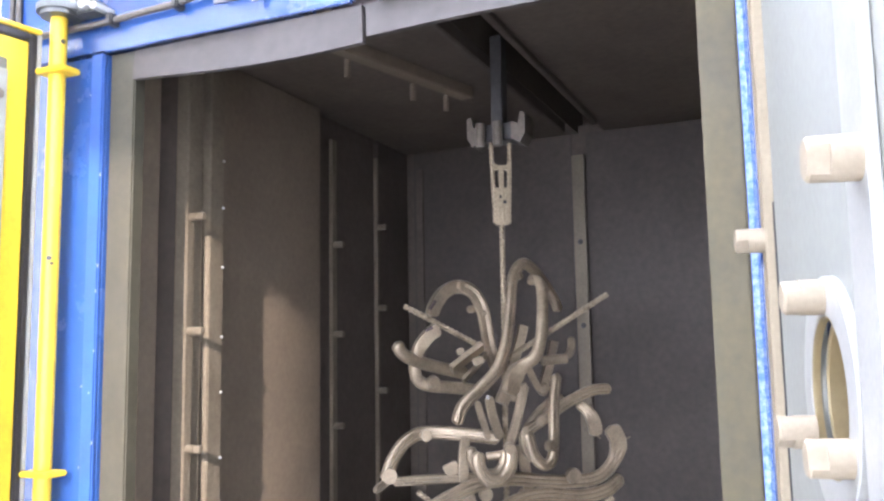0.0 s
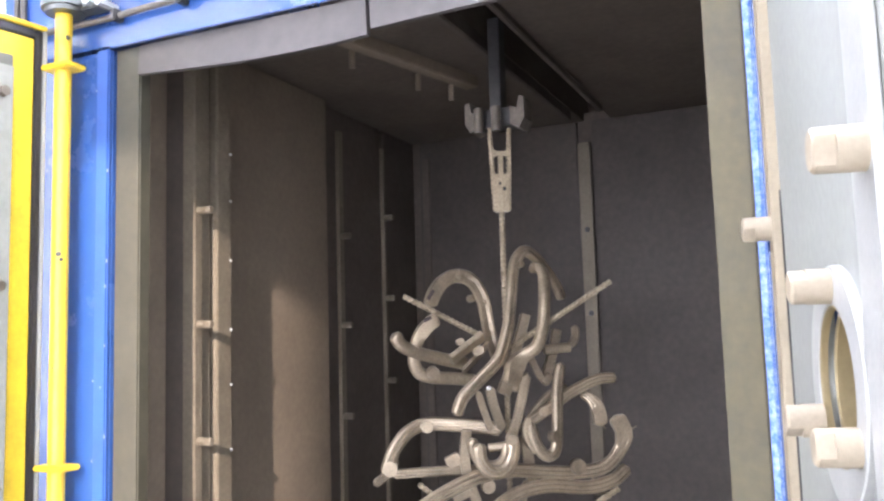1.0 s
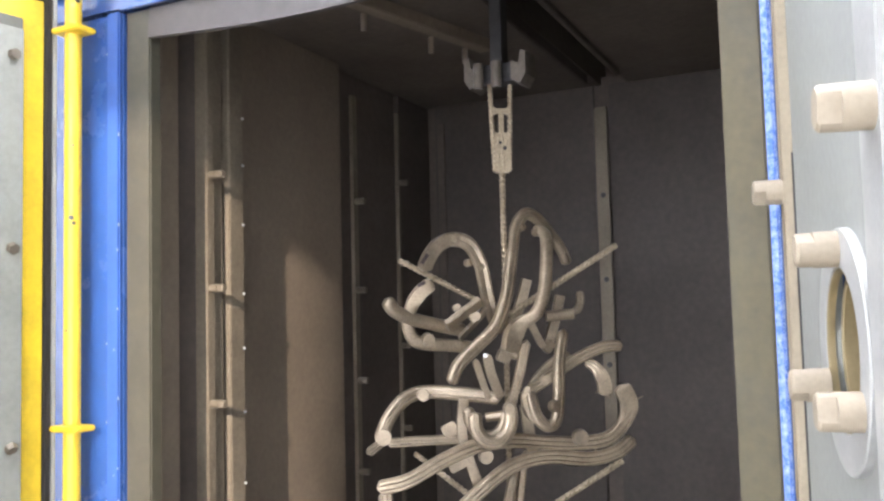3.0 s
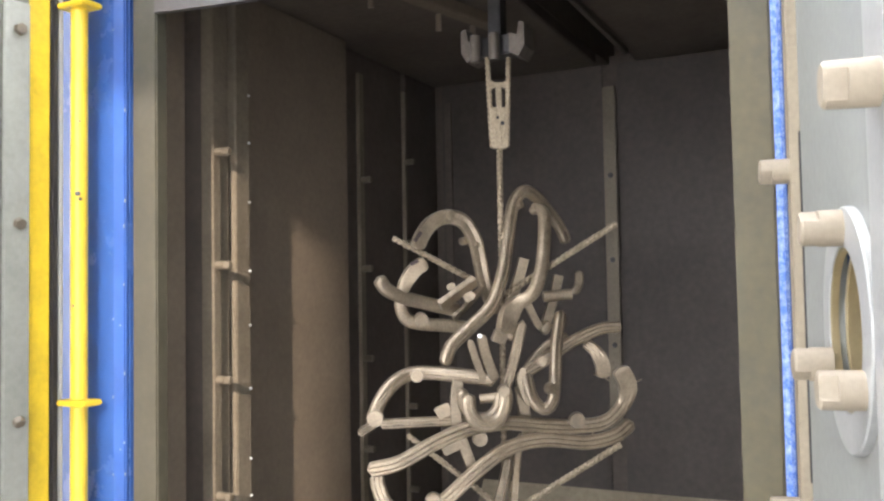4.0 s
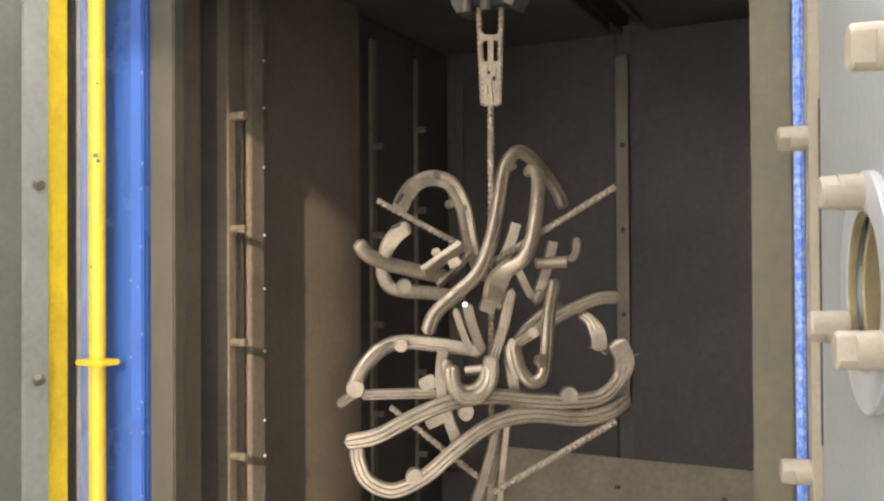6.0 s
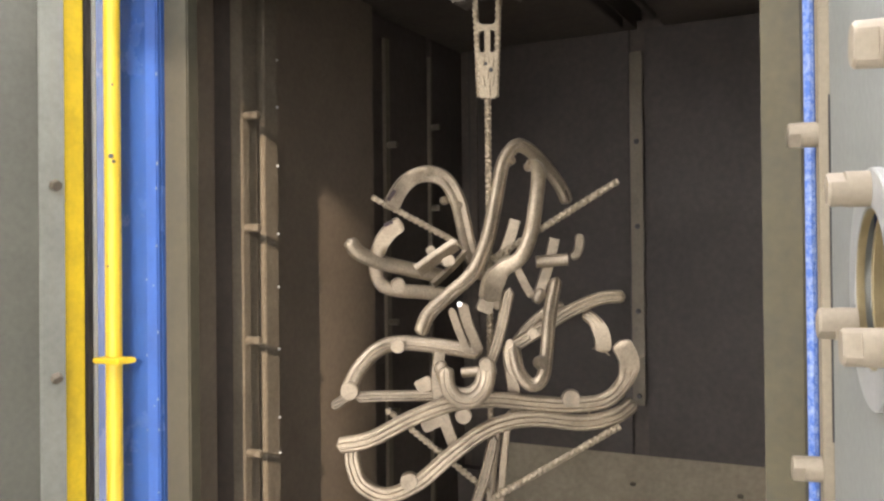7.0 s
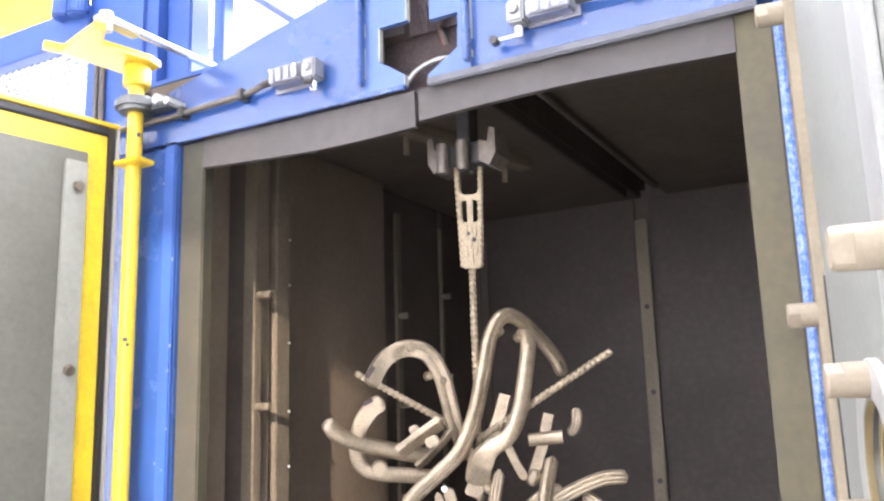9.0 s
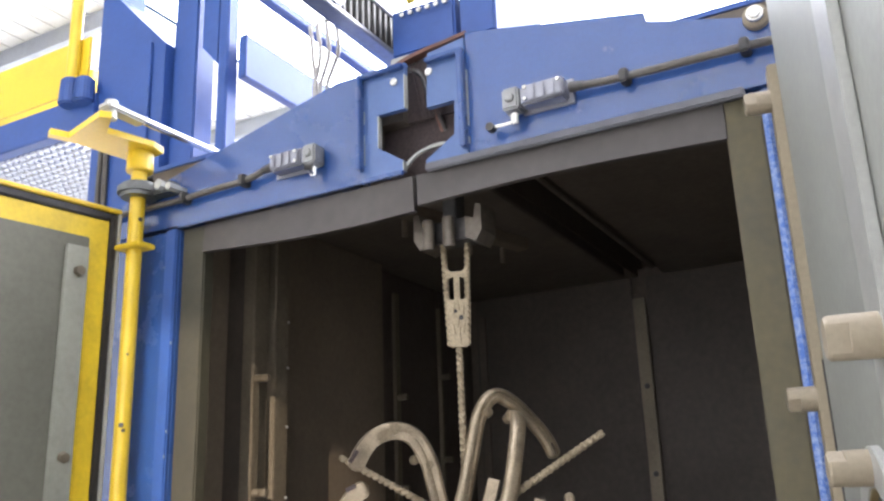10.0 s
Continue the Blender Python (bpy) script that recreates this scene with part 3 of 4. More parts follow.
# hinge tube with its collars, bearing and crank arm
tube = group("hinge_tube", pose(-0.2105, -0.07, 0))
tagged(tube, "yellow painted hinge tube with collars and a crank arm", "hinge")
part("tube", rod((0, 0, 0.1), (0, 0, 2.52), 0.0232, seg=32), YELLOW, tube, smooth=True)
part("upper_tube", rod((0, 0, 2.52), (0, 0, 2.66), 0.024, seg=28), YELLOW, tube, smooth=True)
for z in (1.231, 2.353):
    part("collar", box(-0.046, 0.060, -0.040, 0.030, z - 0.009, z + 0.007, 0.004), YELLOW, tube)
part("sleeve", rod((0, 0, 2.60), (0, 0, 2.668), 0.042, 0.040, 28, 0.004), YELLOW, tube, smooth=True)
arm = bmesh.new()
out = [(-0.082, 0.020), (-0.106, -0.160), (-0.135, -0.236), (-0.110, -0.248), (-0.088, -0.200), (0.108, -0.252), (0.128, -0.226), (0.033, -0.161), (0.069, -0.010), (0.055, 0.042), (-0.020, 0.052)]
va = [arm.verts.new((x, y, 2.668)) for x, y in out]
vb = [arm.verts.new((x, y, 2.688)) for x, y in out]
arm.faces.new(va)
arm.faces.new(vb[::-1])
for i in range(len(out)):
    arm.faces.new((va[i], vb[i], vb[(i + 1) % len(out)], va[(i + 1) % len(out)]))
part("crank_arm", arm, YELLOW, tube)
part("clevis", box(0.066, 0.116, -0.228, -0.080, 2.708, 2.730, 0.006), PALE, tube, "pale steel clevis")
part("clevis", rod((0.091, -0.200, 2.684), (0.091, -0.200, 2.742), 0.019, seg=18), PALE, tube)
bear = group("pillow_bearing", pose(-0.205, -0.07, 2.535))
tagged(bear, "dark steel flange bearing round the yellow hinge tube", "bearing")
part("housing", rod((0, 0, -0.022), (0, 0, 0.022), 0.066, 0.066, 36, 0.012), BEARING, bear, smooth=True)
part("foot", box(0.02, 0.125, 0.0, 0.055, -0.018, 0.018, 0.006), BEARING, bear)
part("bolt", rod((0.10, -0.02, 0), (0.10, 0.0, 0), 0.017, 0.017, 6), PALE, bear)
part("bolt", rod((0.135, -0.012, -0.01), (0.135, 0.06, -0.01), 0.013, 0.013, 6), PALE, bear)
# push rod from the crank to the cylinder
pr = part("push_rod", rod((-0.108, -0.160, 2.719), (-0.100, 0.30, 2.722), 0.0125, seg=16), CHROME, None, "bright steel piston rod of the door drive", True)
tagged(pr, category="rod")

# ---- right door: grey lined, swung open ----
# in its own space the door runs along -y from the hinge, its inner face towards -x
RD = pose(1.661, -0.045, 0, 0, 0, 10.85)
rd = group("right_door", RD)
tagged(rd, "open steel door lined with grey plates and large cap nuts", "door", kind="thing")
rw = 1.02
PC = (-0.518, 1.469)
sh = box(0.014, 0.085, -rw, PC[0] - 0.106, 0.42, 2.60, 0.004)
sh = box(0.014, 0.085, PC[0] + 0.106, -0.052, 0.42, 2.60, 0.004, bm=sh)
sh = box(0.014, 0.085, PC[0] - 0.106, PC[0] + 0.106, 0.42, PC[1] - 0.106, bm=sh)
sh = box(0.014, 0.085, PC[0] - 0.106, PC[0] + 0.106, PC[1] + 0.106, 2.60, bm=sh)
part("door_shell", sh, BLUE, rd)
lb = box(0.0, 0.0135, -rw + 0.02, PC[0] - 0.106, 0.44, 2.59)
lb = box(0.0, 0.0135, PC[0] + 0.106, -0.102, 0.44, 2.59, bm=lb)
lb = box(0.0, 0.0135, PC[0] - 0.106, PC[0] + 0.106, 0.44, PC[1] - 0.106, bm=lb)
lb = box(0.0, 0.0135, PC[0] - 0.106, PC[0] + 0.106, PC[1] + 0.106, 2.59, bm=lb)
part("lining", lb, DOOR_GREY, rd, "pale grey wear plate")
for z in (0.70, 1.45, 2.20):
    part("hinge", box(0.030, 0.085, -0.056, 0.045, z, z + 0.12, 0.004), BLUE, rd)
s1 = part("clamp_strip", box(-0.018, 0.0132, -0.100, -0.053, 0.44, 2.40, 0.003), BEIGE, rd, "pale steel clamping strip with cap nuts")
# One dark bead draws both the seal and the shadow in the gap.
part("strip_seal", box(-0.003, 0.002, -0.1046, -0.1003, 1.18, 1.80, 0.001), SEAL, s1, "black sealing bead and gap shadow along the strip")
s2 = part("clamp_strip", box(-0.015, -0.001, -0.800, -0.700, 0.44, 2.59, 0.002), PALE, rd, "pale steel clamping strip with cap nuts")
nut0 = part("cap_nut", cap_nut(), NUT, s1, smooth=True)


def on_door(s, z, x=-0.018, turn=0, size=1.0):
    return pose(x, -s, z, 0, 0, -90) @ pose(0, 0, 0, 0, turn, 0) @ Matrix.Scale(size, 4)


nut0.matrix_basis = on_door(0.072, 1.733, turn=40)
copies(nut0, s1, [on_door(0.072, z, turn=a) for z, a in ((2.33, -20), (1.124, 25), (0.52, 70))])
copies(nut0, s2, [on_door(0.770, z, -0.015, a, 1.12) for z, a in ((1.736, 10), (1.05, -35))])
# porthole: two rings, glass and its nuts
ph = part("porthole_ring", moved(ring(0.160, 0.107, 0.012), pose(-0.0005, PC[0], PC[1], 0, 0, -90)), PALE, rd, "pale steel porthole ring", True)
# The rim walls' golden reflection is put into their colour.
part("porthole_rim", moved(ring(0.112, 0.101, 0.026), pose(0.034, PC[0], PC[1], 0, 0, -90)), GOLD_SHEEN, ph, "porthole rim with warm reflected light in its colour", True)
part("porthole_bore", moved(ring(0.1068, 0.1045, 0.011), pose(-0.0005, PC[0], PC[1], 0, 0, -90)), GOLD_SHEEN, ph, "porthole rim with warm reflected light in its colour", True)
part("porthole_lip", moved(ring(0.112, 0.096, 0.022), pose(0.058, PC[0], PC[1], 0, 0, -90)), GOLD_SHEEN, ph, "porthole rim with warm reflected light in its colour", True)
part("porthole_glass", moved(rod((0, 0.0, 0), (0, 0.006, 0), 0.104, seg=48), pose(0.0585, PC[0], PC[1], 0, 0, -90)), GLASS, ph, "dusty porthole glass")
copies(nut0, ph, [on_door(s, z, -0.012, a, 1.04) for s, z, a in ((0.524, 1.601, -62), (0.625, 1.403, -14), (0.415, 1.415, 62))])

# paint chips along the edge of the blue post, and rubbed spots on the hinge tube
rnd = random.Random(4)
chips = None
for i in range(16):
    z = rnd.uniform(0.7, 2.38)
    h = rnd.uniform(0.003, 0.011)
    x = rnd.choice((-0.0835, -0.0825, -0.1275, -0.1, -0.086))
    chips = box(x, x + rnd.uniform(0.002, 0.004), -0.0266, -0.0255, z, z + h, bm=chips)
tagged(part("paint_chips", chips, PALE, cabin, "bare spots in the paint"), kind="stuff")
spots = None
for z, a, r in ((1.815, 0.3, 0.008), (1.80, 0.6, 0.006), (2.44, 1.0, 0.008), (1.50, -0.2, 0.004), (2.02, 0.5, 0.004)):
    c, s_ = math.cos(a - 1.2), math.sin(a - 1.2)
    spots = rod((0.0228 * c, 0.0228 * s_, z), (0.0239 * c, 0.0239 * s_, z), r, r * 0.7, 10, bm=spots)
tagged(part("rubbed_spots", spots, DARKSTEEL, tube, "rubbed dark spots"), kind="stuff")

# ---- steelwork over the machine ----
gantry = group("overhead_gantry")
tagged(gantry, "blue steel gantry over the cabin roof", "steel frame")
part("column", prism([(-0.92, 2.50), (-0.535, 2.50), (-0.535, 3.34), (-0.85, 3.66), (-0.85, 5.2), (-0.92, 5.2)], 0.30, 0.46), BLUE_FAR, gantry)
part("column_flange", box(-0.534, -0.408, 0.34, 0.44, 2.50, 5.2, 0.006), BLUE_FAR, gantry)
part("column_web", box(-0.66, -0.60, 0.288, 0.299, 2.50, 3.36, 0.003), BLUE_FAR, gantry)
part("post", box(-0.298, -0.248, 0.34, 0.40, 2.60, 5.2, 0.005), BLUE_FAR, gantry)
part("gusset", prism([(-0.378, 3.29), (-0.299, 3.20), (-0.299, 3.75), (-0.378, 3.75)], 0.34, 0.37), BLUE_FAR, gantry)
part("side_beam", box(-0.214, -0.175, 0.36, 2.40, 3.12, 3.30, 0.004), BLUE_FAR, gantry)
part("side_rail", box(0.08, 0.12, -0.30, 2.40, 3.225, 3.262, 0.004), BLUE_FAR, gantry)
part("cross_beam", box(-0.60, 2.2, 2.40, 2.55, 3.00, 3.25, 0.004), BLUE_FAR, gantry)
part("rear_post", box(2.0, 2.15, 2.40, 2.55, 2.60, 5.2, 0.004), BLUE_FAR, gantry)
part("top_beam", box(-0.88, 2.2, 0.31, 0.45, 4.30, 4.50), BLUE_FAR, gantry)
for x0, x1 in ((-0.34, 0.688), (0.872, 1.90)):
    part("roof_deck", box(x0, x1, 0.06, BACK_Y + 0.1, CEIL_Z + 0.06, CEIL_Z + 0.075), BLUE_FAR, cabin)
# walkway with grating, kick plate and handrail
wk = group("walkway")
tagged(wk, "blue framed walkway with perforated deck and yellow guard rail", "walkway")
part("support_post", box(-3.45, -3.35, 0.27, 0.35, 0.0, 3.079), BLUE_FAR, wk)
part("edge_beam", box(-3.6, -0.90, 0.28, 0.34, 3.08, 3.22, 0.004), BLUE_FAR, wk)
part("kick_plate", box(-3.6, -0.97, 0.29, 0.30, 3.26, 3.50), YELLOW, wk, "yellow kick plate")
hp = part("guard_post", rod((-1.04, 0.27, 3.20), (-1.04, 0.27, 4.30), 0.026, seg=18), YELLOW, wk, "yellow guard post", True)
part("guard_rail", rod((-3.6, 0.27, 4.00), (-1.0, 0.27, 4.00), 0.024, seg=16), YELLOW, wk, "", True)
part("guard_rail", rod((-3.6, 0.27, 4.30), (-1.0, 0.27, 4.30), 0.024, seg=16), YELLOW, wk, "", True)
part("bracket_bolt", rod((-1.03, 0.26, 3.18), (-1.03, 0.26, 3.30), 0.045, 0.040, 20, 0.008), BLUE_FAR, hp)
part("bracket_bolt", rod((-0.94, 0.26, 3.17), (-0.94, 0.26, 3.28), 0.045, 0.040, 20, 0.008), BLUE_FAR, hp)
deck = None
for i in range(44):
    x = -3.0 + i * 0.042
    deck = box(x, x + 0.016, 0.341, 1.75, 3.080, 3.092, bm=deck)
for i in range(33):
    y = 0.35 + i * 0.042
    deck = box(-3.0, -1.14, y, y + 0.016, 3.082, 3.095, bm=deck)
tagged(part("perforated_deck", deck, GALV, wk, "galvanised perforated deck"), kind="stuff")
part("deck_joist", box(-1.9, -1.86, 0.35, 1.75, 3.02, 3.079), BLUE_FAR, wk)
# guard rail further up and a yellow crane girder under the roof
cg = part("crane_girder", box(-14, -7.3, 5.2, 5.6, 6.9, 7.4, 0.01), YELLOW, None, "yellow crane girder under the hall roof")
tagged(cg, category="crane girder")
# cable conduit beside the left post
cd = part("conduit", sweep(spline([(-0.806, 0.289, 2.50), (-0.810, 0.289, 2.65), (-0.814, 0.289, 2.80), (-0.816, 0.289, 2.98)]), circle(0.011), (1, 0, 0)), CABLE, None,
          "dark cable conduit that rises beside the blue post", True)
tagged(cd, category="conduit")
cd2 = part("conduit", sweep(spline([(-0.846, 0.290, 2.50), (-0.848, 0.290, 2.65), (-0.850, 0.290, 2.80), (-0.850, 0.290, 2.98)]), circle(0.010), (1, 0, 0)), CABLE, None,
           "dark cable conduit that rises beside the blue post", True)
tagged(cd2, category="conduit")
for i, (xa, xb) in enumerate(((0.345, 0.372), (0.372, 0.366), (0.405, 0.388), (0.440, 0.415))):
    c = part("hanging_cable", sweep(spline([(xa, 0.075, 3.02), (xa + 0.012, 0.075, 2.90), (xb, 0.072, 2.80), (xb + 0.004, 0.07, 2.69)]), circle(0.007), (1, 0, 0)),
             CABLE_PALE, None, "pale dusty cable that hangs down behind the lintel", True)
    tagged(c, category="cable", group="cables behind the lintel")
# energy chain with its end wheel
ch = group("energy_chain")
tagged(ch, "grey plastic energy chain over the trolley slot", "cable chain")
lk = part("chain_link", box(0.585, 0.635, -0.012, 0.008, 2.855, 2.965, 0.004), DARKSTEEL, ch)
copies(lk, ch, [pose(0, -0.24 + 0.030 * i, 0) for i in range(1, 17)])
lk.matrix_basis = pose(0, -0.24, 0)
part("chain_band", box(0.582, 0.640, -0.30, 0.27, 2.965, 2.985, 0.003), SWITCH, ch)
part("chain_band", box(0.582, 0.640, -0.30, 0.27, 2.838, 2.856, 0.003), SWITCH, ch)
part("end_wheel", rod((0.57, -0.21, 2.905), (0.645, -0.21, 2.905), 0.058, 0.058, 32, 0.006), GALV, ch, "grey end wheel", True)
part("wheel_hub", rod((0.56, -0.21, 2.905), (0.65, -0.21, 2.905), 0.018, 0.018, 16), PALE, ch)
du = group("trolley_drive")
tagged(du, "blue trolley drive housing with pale covers", "drive unit")
part("housing", box(0.66, 0.865, 0.05, 0.34, 2.80, 2.95, 0.006), BLUE_FAR, du)
part("cover", box(0.655, 0.72, 0.045, 0.35, 2.775, 2.797, 0.003), PALE, du, "pale steel cover")
part("motor_box", box(0.875, 0.985, 0.06, 0.42, 2.80, 3.02, 0.006), BLUE_FAR, du)
part("motor_cover", box(0.868, 0.905, 0.056, 0.43, 2.785, 2.80, 0.003), WHITE, du, "white painted underside")
part("yellow_tag", box(0.72, 0.745, 0.03, 0.045, 2.955, 3.05), YELLOW, du, "yellow tag")
sb = part("screw", rod((0.70, 0.048, 2.925), (0.70, 0.038, 2.925), 0.009, 0.008, 12), CHROME, du)
copies(sb, du, [pose(0.028 * i, 0, 0) for i in range(1, 6)])

# ---- the work-piece rack that hangs from the trolley ----
# places below are in metres from the foot of the hook plate
VIEW = (0.416, -0.909, 0.0)
SECTION = [(-0.0205, 0.0), (-0.0192, 0.0085), (-0.0145, 0.0132), (-0.0092, 0.0134), (-0.0074, 0.0072), (-0.0056, 0.0072), (-0.0040, 0.0122), (0.0040, 0.0122),
           (0.0056, 0.0072), (0.0074, 0.0072), (0.0092, 0.0134), (0.0145, 0.0132), (0.0192, 0.0085), (0.0205, 0.0), (0.0178, -0.0105), (0.0100, -0.0140),
           (-0.0100, -0.0140), (-0.0178, -0.0105)]
GROOVE = [(-0.0205, 0.0), (-0.0190, 0.0082), (-0.0135, 0.0132), (-0.0064, 0.0140), (-0.0046, 0.0074), (0.0046, 0.0074), (0.0064, 0.0140), (0.0135, 0.0132),
          (0.0190, 0.0082), (0.0205, 0.0), (0.0178, -0.0105), (0.0100, -0.0140), (-0.0100, -0.0140), (-0.0178, -0.0105)]
ROUND = [(-0.0205, 0.0), (-0.0185, 0.0085), (-0.0125, 0.0135), (-0.0045, 0.0152), (0.0045, 0.0152), (0.0125, 0.0135), (0.0185, 0.0085), (0.0205, 0.0),
         (0.0178, -0.0105), (0.0100, -0.0140), (-0.0100, -0.0140), (-0.0178, -0.0105)]
RIM = [(-0.0205, -0.004), (-0.0195, 0.005), (-0.0110, 0.0085), (-0.0020, 0.0080), (0.0022, 0.0125), (0.0080, 0.0165), (0.0150, 0.0150), (0.0200, 0.0070),
       (0.0205, -0.003), (0.0150, -0.0105), (-0.0140, -0.0105)]
BAR = [(-0.0125, -0.0125), (-0.0140, -0.010), (-0.0140, 0.010), (-0.0125, 0.0125), (0.0125, 0.0125), (0.0140, 0.010), (0.0140, -0.010), (0.0125, -0.0125)]
FLAT = [(-0.0135, -0.004), (-0.0135, 0.004), (-0.0115, 0.006), (0.0115, 0.006), (0.0135, 0.004), (0.0135, -0.004), (0.0115, -0.006), (-0.0115, -0.006)]
hung = []


def rebar(a, b, r, bm=None):
    """A ribbed reinforcing bar from a to b."""
    a, b = Vector(a), Vector(b)
    d = b - a
    n, seg = max(4, int(d.length / 0.0042)), 12
    q = d.to_track_quat("Z", "Y").to_matrix()
    bm2 = bmesh.new()
    rings = []
    for i in range(n + 1):
        z = d.length * i / n
        row = []
        for k in range(seg):
            th = 2 * math.pi * k / seg
            rib = 1.0 if math.cos(2 * math.pi * z / 0.017 + 2 * th) > 0.1 else 0.0
            rr = r * (0.84 + 0.30 * rib)
            row.append(bm2.verts.new(a + q @ Vector((rr * math.cos(th), rr * math.sin(th), z))))
        rings.append(row)
    for u, v in zip(rings, rings[1:]):
        for k in range(seg):
            j = (k + 1) % seg
            bm2.faces.new((u[k], u[j], v[j], v[k]))
    bm2.faces.new(rings[0][::-1])
    bm2.faces.new(rings[-1])
    return merge(bm, bm2)


def boss(place, r=0.021, h=0.024, facing=VIEW):
    """A round cast boss that faces the given way."""
    f = Vector(facing).normalized()
    p = Vector(place)
    return rod(p - f * h * 0.6, p + f * h * 0.55, r, r * 0.95, 26, 0.0035)


def lever(points, label, bosses=(), facing=VIEW, scale=1.0, section=SECTION, ends=0.016, slot=None, name="cast_lever", pads=()):
    """One cast lever: a grooved bar that bends through the points, with its round bosses."""
    mid = sum((Vector(p) for p in points), Vector()) / len(points)
    way = [p - mid for p in spline([Vector(p) for p in points], 9)]
    ob = part(name, sweep(way, [(u * scale * 1.1, v * scale * 1.1) for u, v in section], facing, ends,
                          flares=[((Vector(a) + Vector(b)) / 2 - mid, (Vector(a) - Vector(b)).length * 1.15, w) for a, b, w in pads]), CAST, None, label, True)
    tagged(ob, category="lever", group="cast levers on the rack")
    for place, r in bosses:
        part("boss", boss(Vector(place) - mid, r, facing=facing), CAST, ob, smooth=True)
    if slot:
        a, b = Vector(slot[0]) - mid, Vector(slot[1]) - mid
        # Solid dark bar laid on the lever for the shade in its slot.
        part("slot", sweep(spline([a, b], 6), [(-0.0050, -0.003), (-0.0050, 0.003), (0.0050, 0.003), (0.0050, -0.003)], facing), BRUSH, ob, "dark bar for the shade in a slot")
    ob.location = mid
    hung.append((ob, mid))
    return ob


rack = group("work_rack")
tagged(rack, "blasted rebar hanger rack with side hooks", "rack")
part("shaft", rebar((0, 0, 0.06), (-0.019, 0.036, -1.22), 0.0088), REBAR, rack, "ribbed centre bar")
part("side_hook", rebar((-0.320, -0.104, -0.270), (-0.012, 0.0, -0.448), 0.0088), REBAR, rack, "ribbed side hook")
part("side_hook", rebar((0.332, 0.128, -0.239), (0.004, 0.004, -0.452), 0.0092), REBAR, rack, "ribbed side hook")
part("side_hook", rebar((-0.284, -0.098, -0.875), (-0.015, 0.012, -1.108), 0.0088), REBAR, rack, "ribbed side hook")
part("side_hook", rebar((0.324, 0.150, -0.918), (-0.010, 0.026, -1.128), 0.0092), REBAR, rack, "ribbed side hook")
TURN = pose(0, 0, 0, 0, 0, 24.6)
pl = prism([(-0.022, 0.0), (0.022, 0.0), (0.025, 0.09), (0.027, 0.128), (-0.027, 0.128), (-0.025, 0.09)], -0.008, 0.008)
pl = prism([(-0.0075, 0.128), (0.0075, 0.128), (0.0085, 0.196), (-0.0085, 0.196)], -0.007, 0.007, bm=pl)
pl = prism([(-0.026, 0.186), (-0.012, 0.190), (0.012, 0.190), (0.027, 0.186), (0.028, 0.216), (0.014, 0.206), (-0.014, 0.206), (-0.028, 0.216)], -0.008, 0.008, bm=pl)
plate = part("hook_plate", moved(pl, TURN), REBAR, rack, "welded plate with holes")
for s in (-1, 1):
    part("hook_bar", moved(rebar((s * 0.0235, 0, 0.004), (s * 0.0345, 0, 0.325), 0.0078), TURN), REBAR, rack)
# Solid dark discs stand for the shade inside the plate's holes.
for x, z, r in ((-0.006, 0.096, 0.0056), (0.009, 0.078, 0.0068)):
    part("hole", moved(rod((x, -0.0095, z), (x, -0.004, z), r, r * 0.8, 16), TURN), SEAL, plate, "dark disc for the shade in a hole")
for x, z, lean in ((-0.013, 0.105, 4), (0.003, 0.112, -3), (0.013, 0.050, 5), (-0.010, 0.048, -4), (0.002, 0.040, 3), (0.014, 0.100, 2), (-0.002, 0.066, 5), (0.006, 0.020, -3)):
    part("weld_bead", moved(rod((x, -0.0072, z - 0.014), (x + 0.001 * lean, -0.0072, z + 0.014), 0.0038, 0.0026, 8), TURN), REBAR, plate, "", True)

lever([(-0.132, -0.168, -0.654), (-0.112, -0.156, -0.598), (-0.064, -0.12, -0.544), (-0.014, -0.077, -0.484), (0.010, -0.036, -0.396), (0.018, 0.007, -0.285),
       (0.023, 0.050, -0.177), (0.050, 0.083, -0.127), (0.081, 0.130, -0.144), (0.116, 0.181, -0.199), (0.139, 0.210, -0.245), (0.153, 0.224, -0.290)],
      "long S-shaped cast aluminium lever hung on the rack", [((0.040, 0.062, -0.172), 0.013), ((0.078, 0.110, -0.185), 0.013)],
      facing=(0.85, -0.45, 0.25), scale=0.9, section=GROOVE, slot=((0.148, 0.208, -0.252), (0.156, 0.212, -0.283)))
hooked = lever([(0.020, -0.053, -0.566), (0.030, -0.052, -0.517), (0.057, -0.042, -0.480), (0.102, -0.020, -0.446), (0.119, 0.012, -0.385), (0.122, 0.048, -0.292),
       (0.114, 0.090, -0.209), (0.090, 0.122, -0.180), (0.066, 0.134, -0.186)],
      "curved cast aluminium lever with a hooked end", [((0.120, 0.078, -0.225), 0.012)], facing=(0.80, -0.55, 0.2), scale=0.92, section=ROUND, pads=[((0.016, -0.054, -0.580), (0.036, -0.050, -0.500), 1.55)])
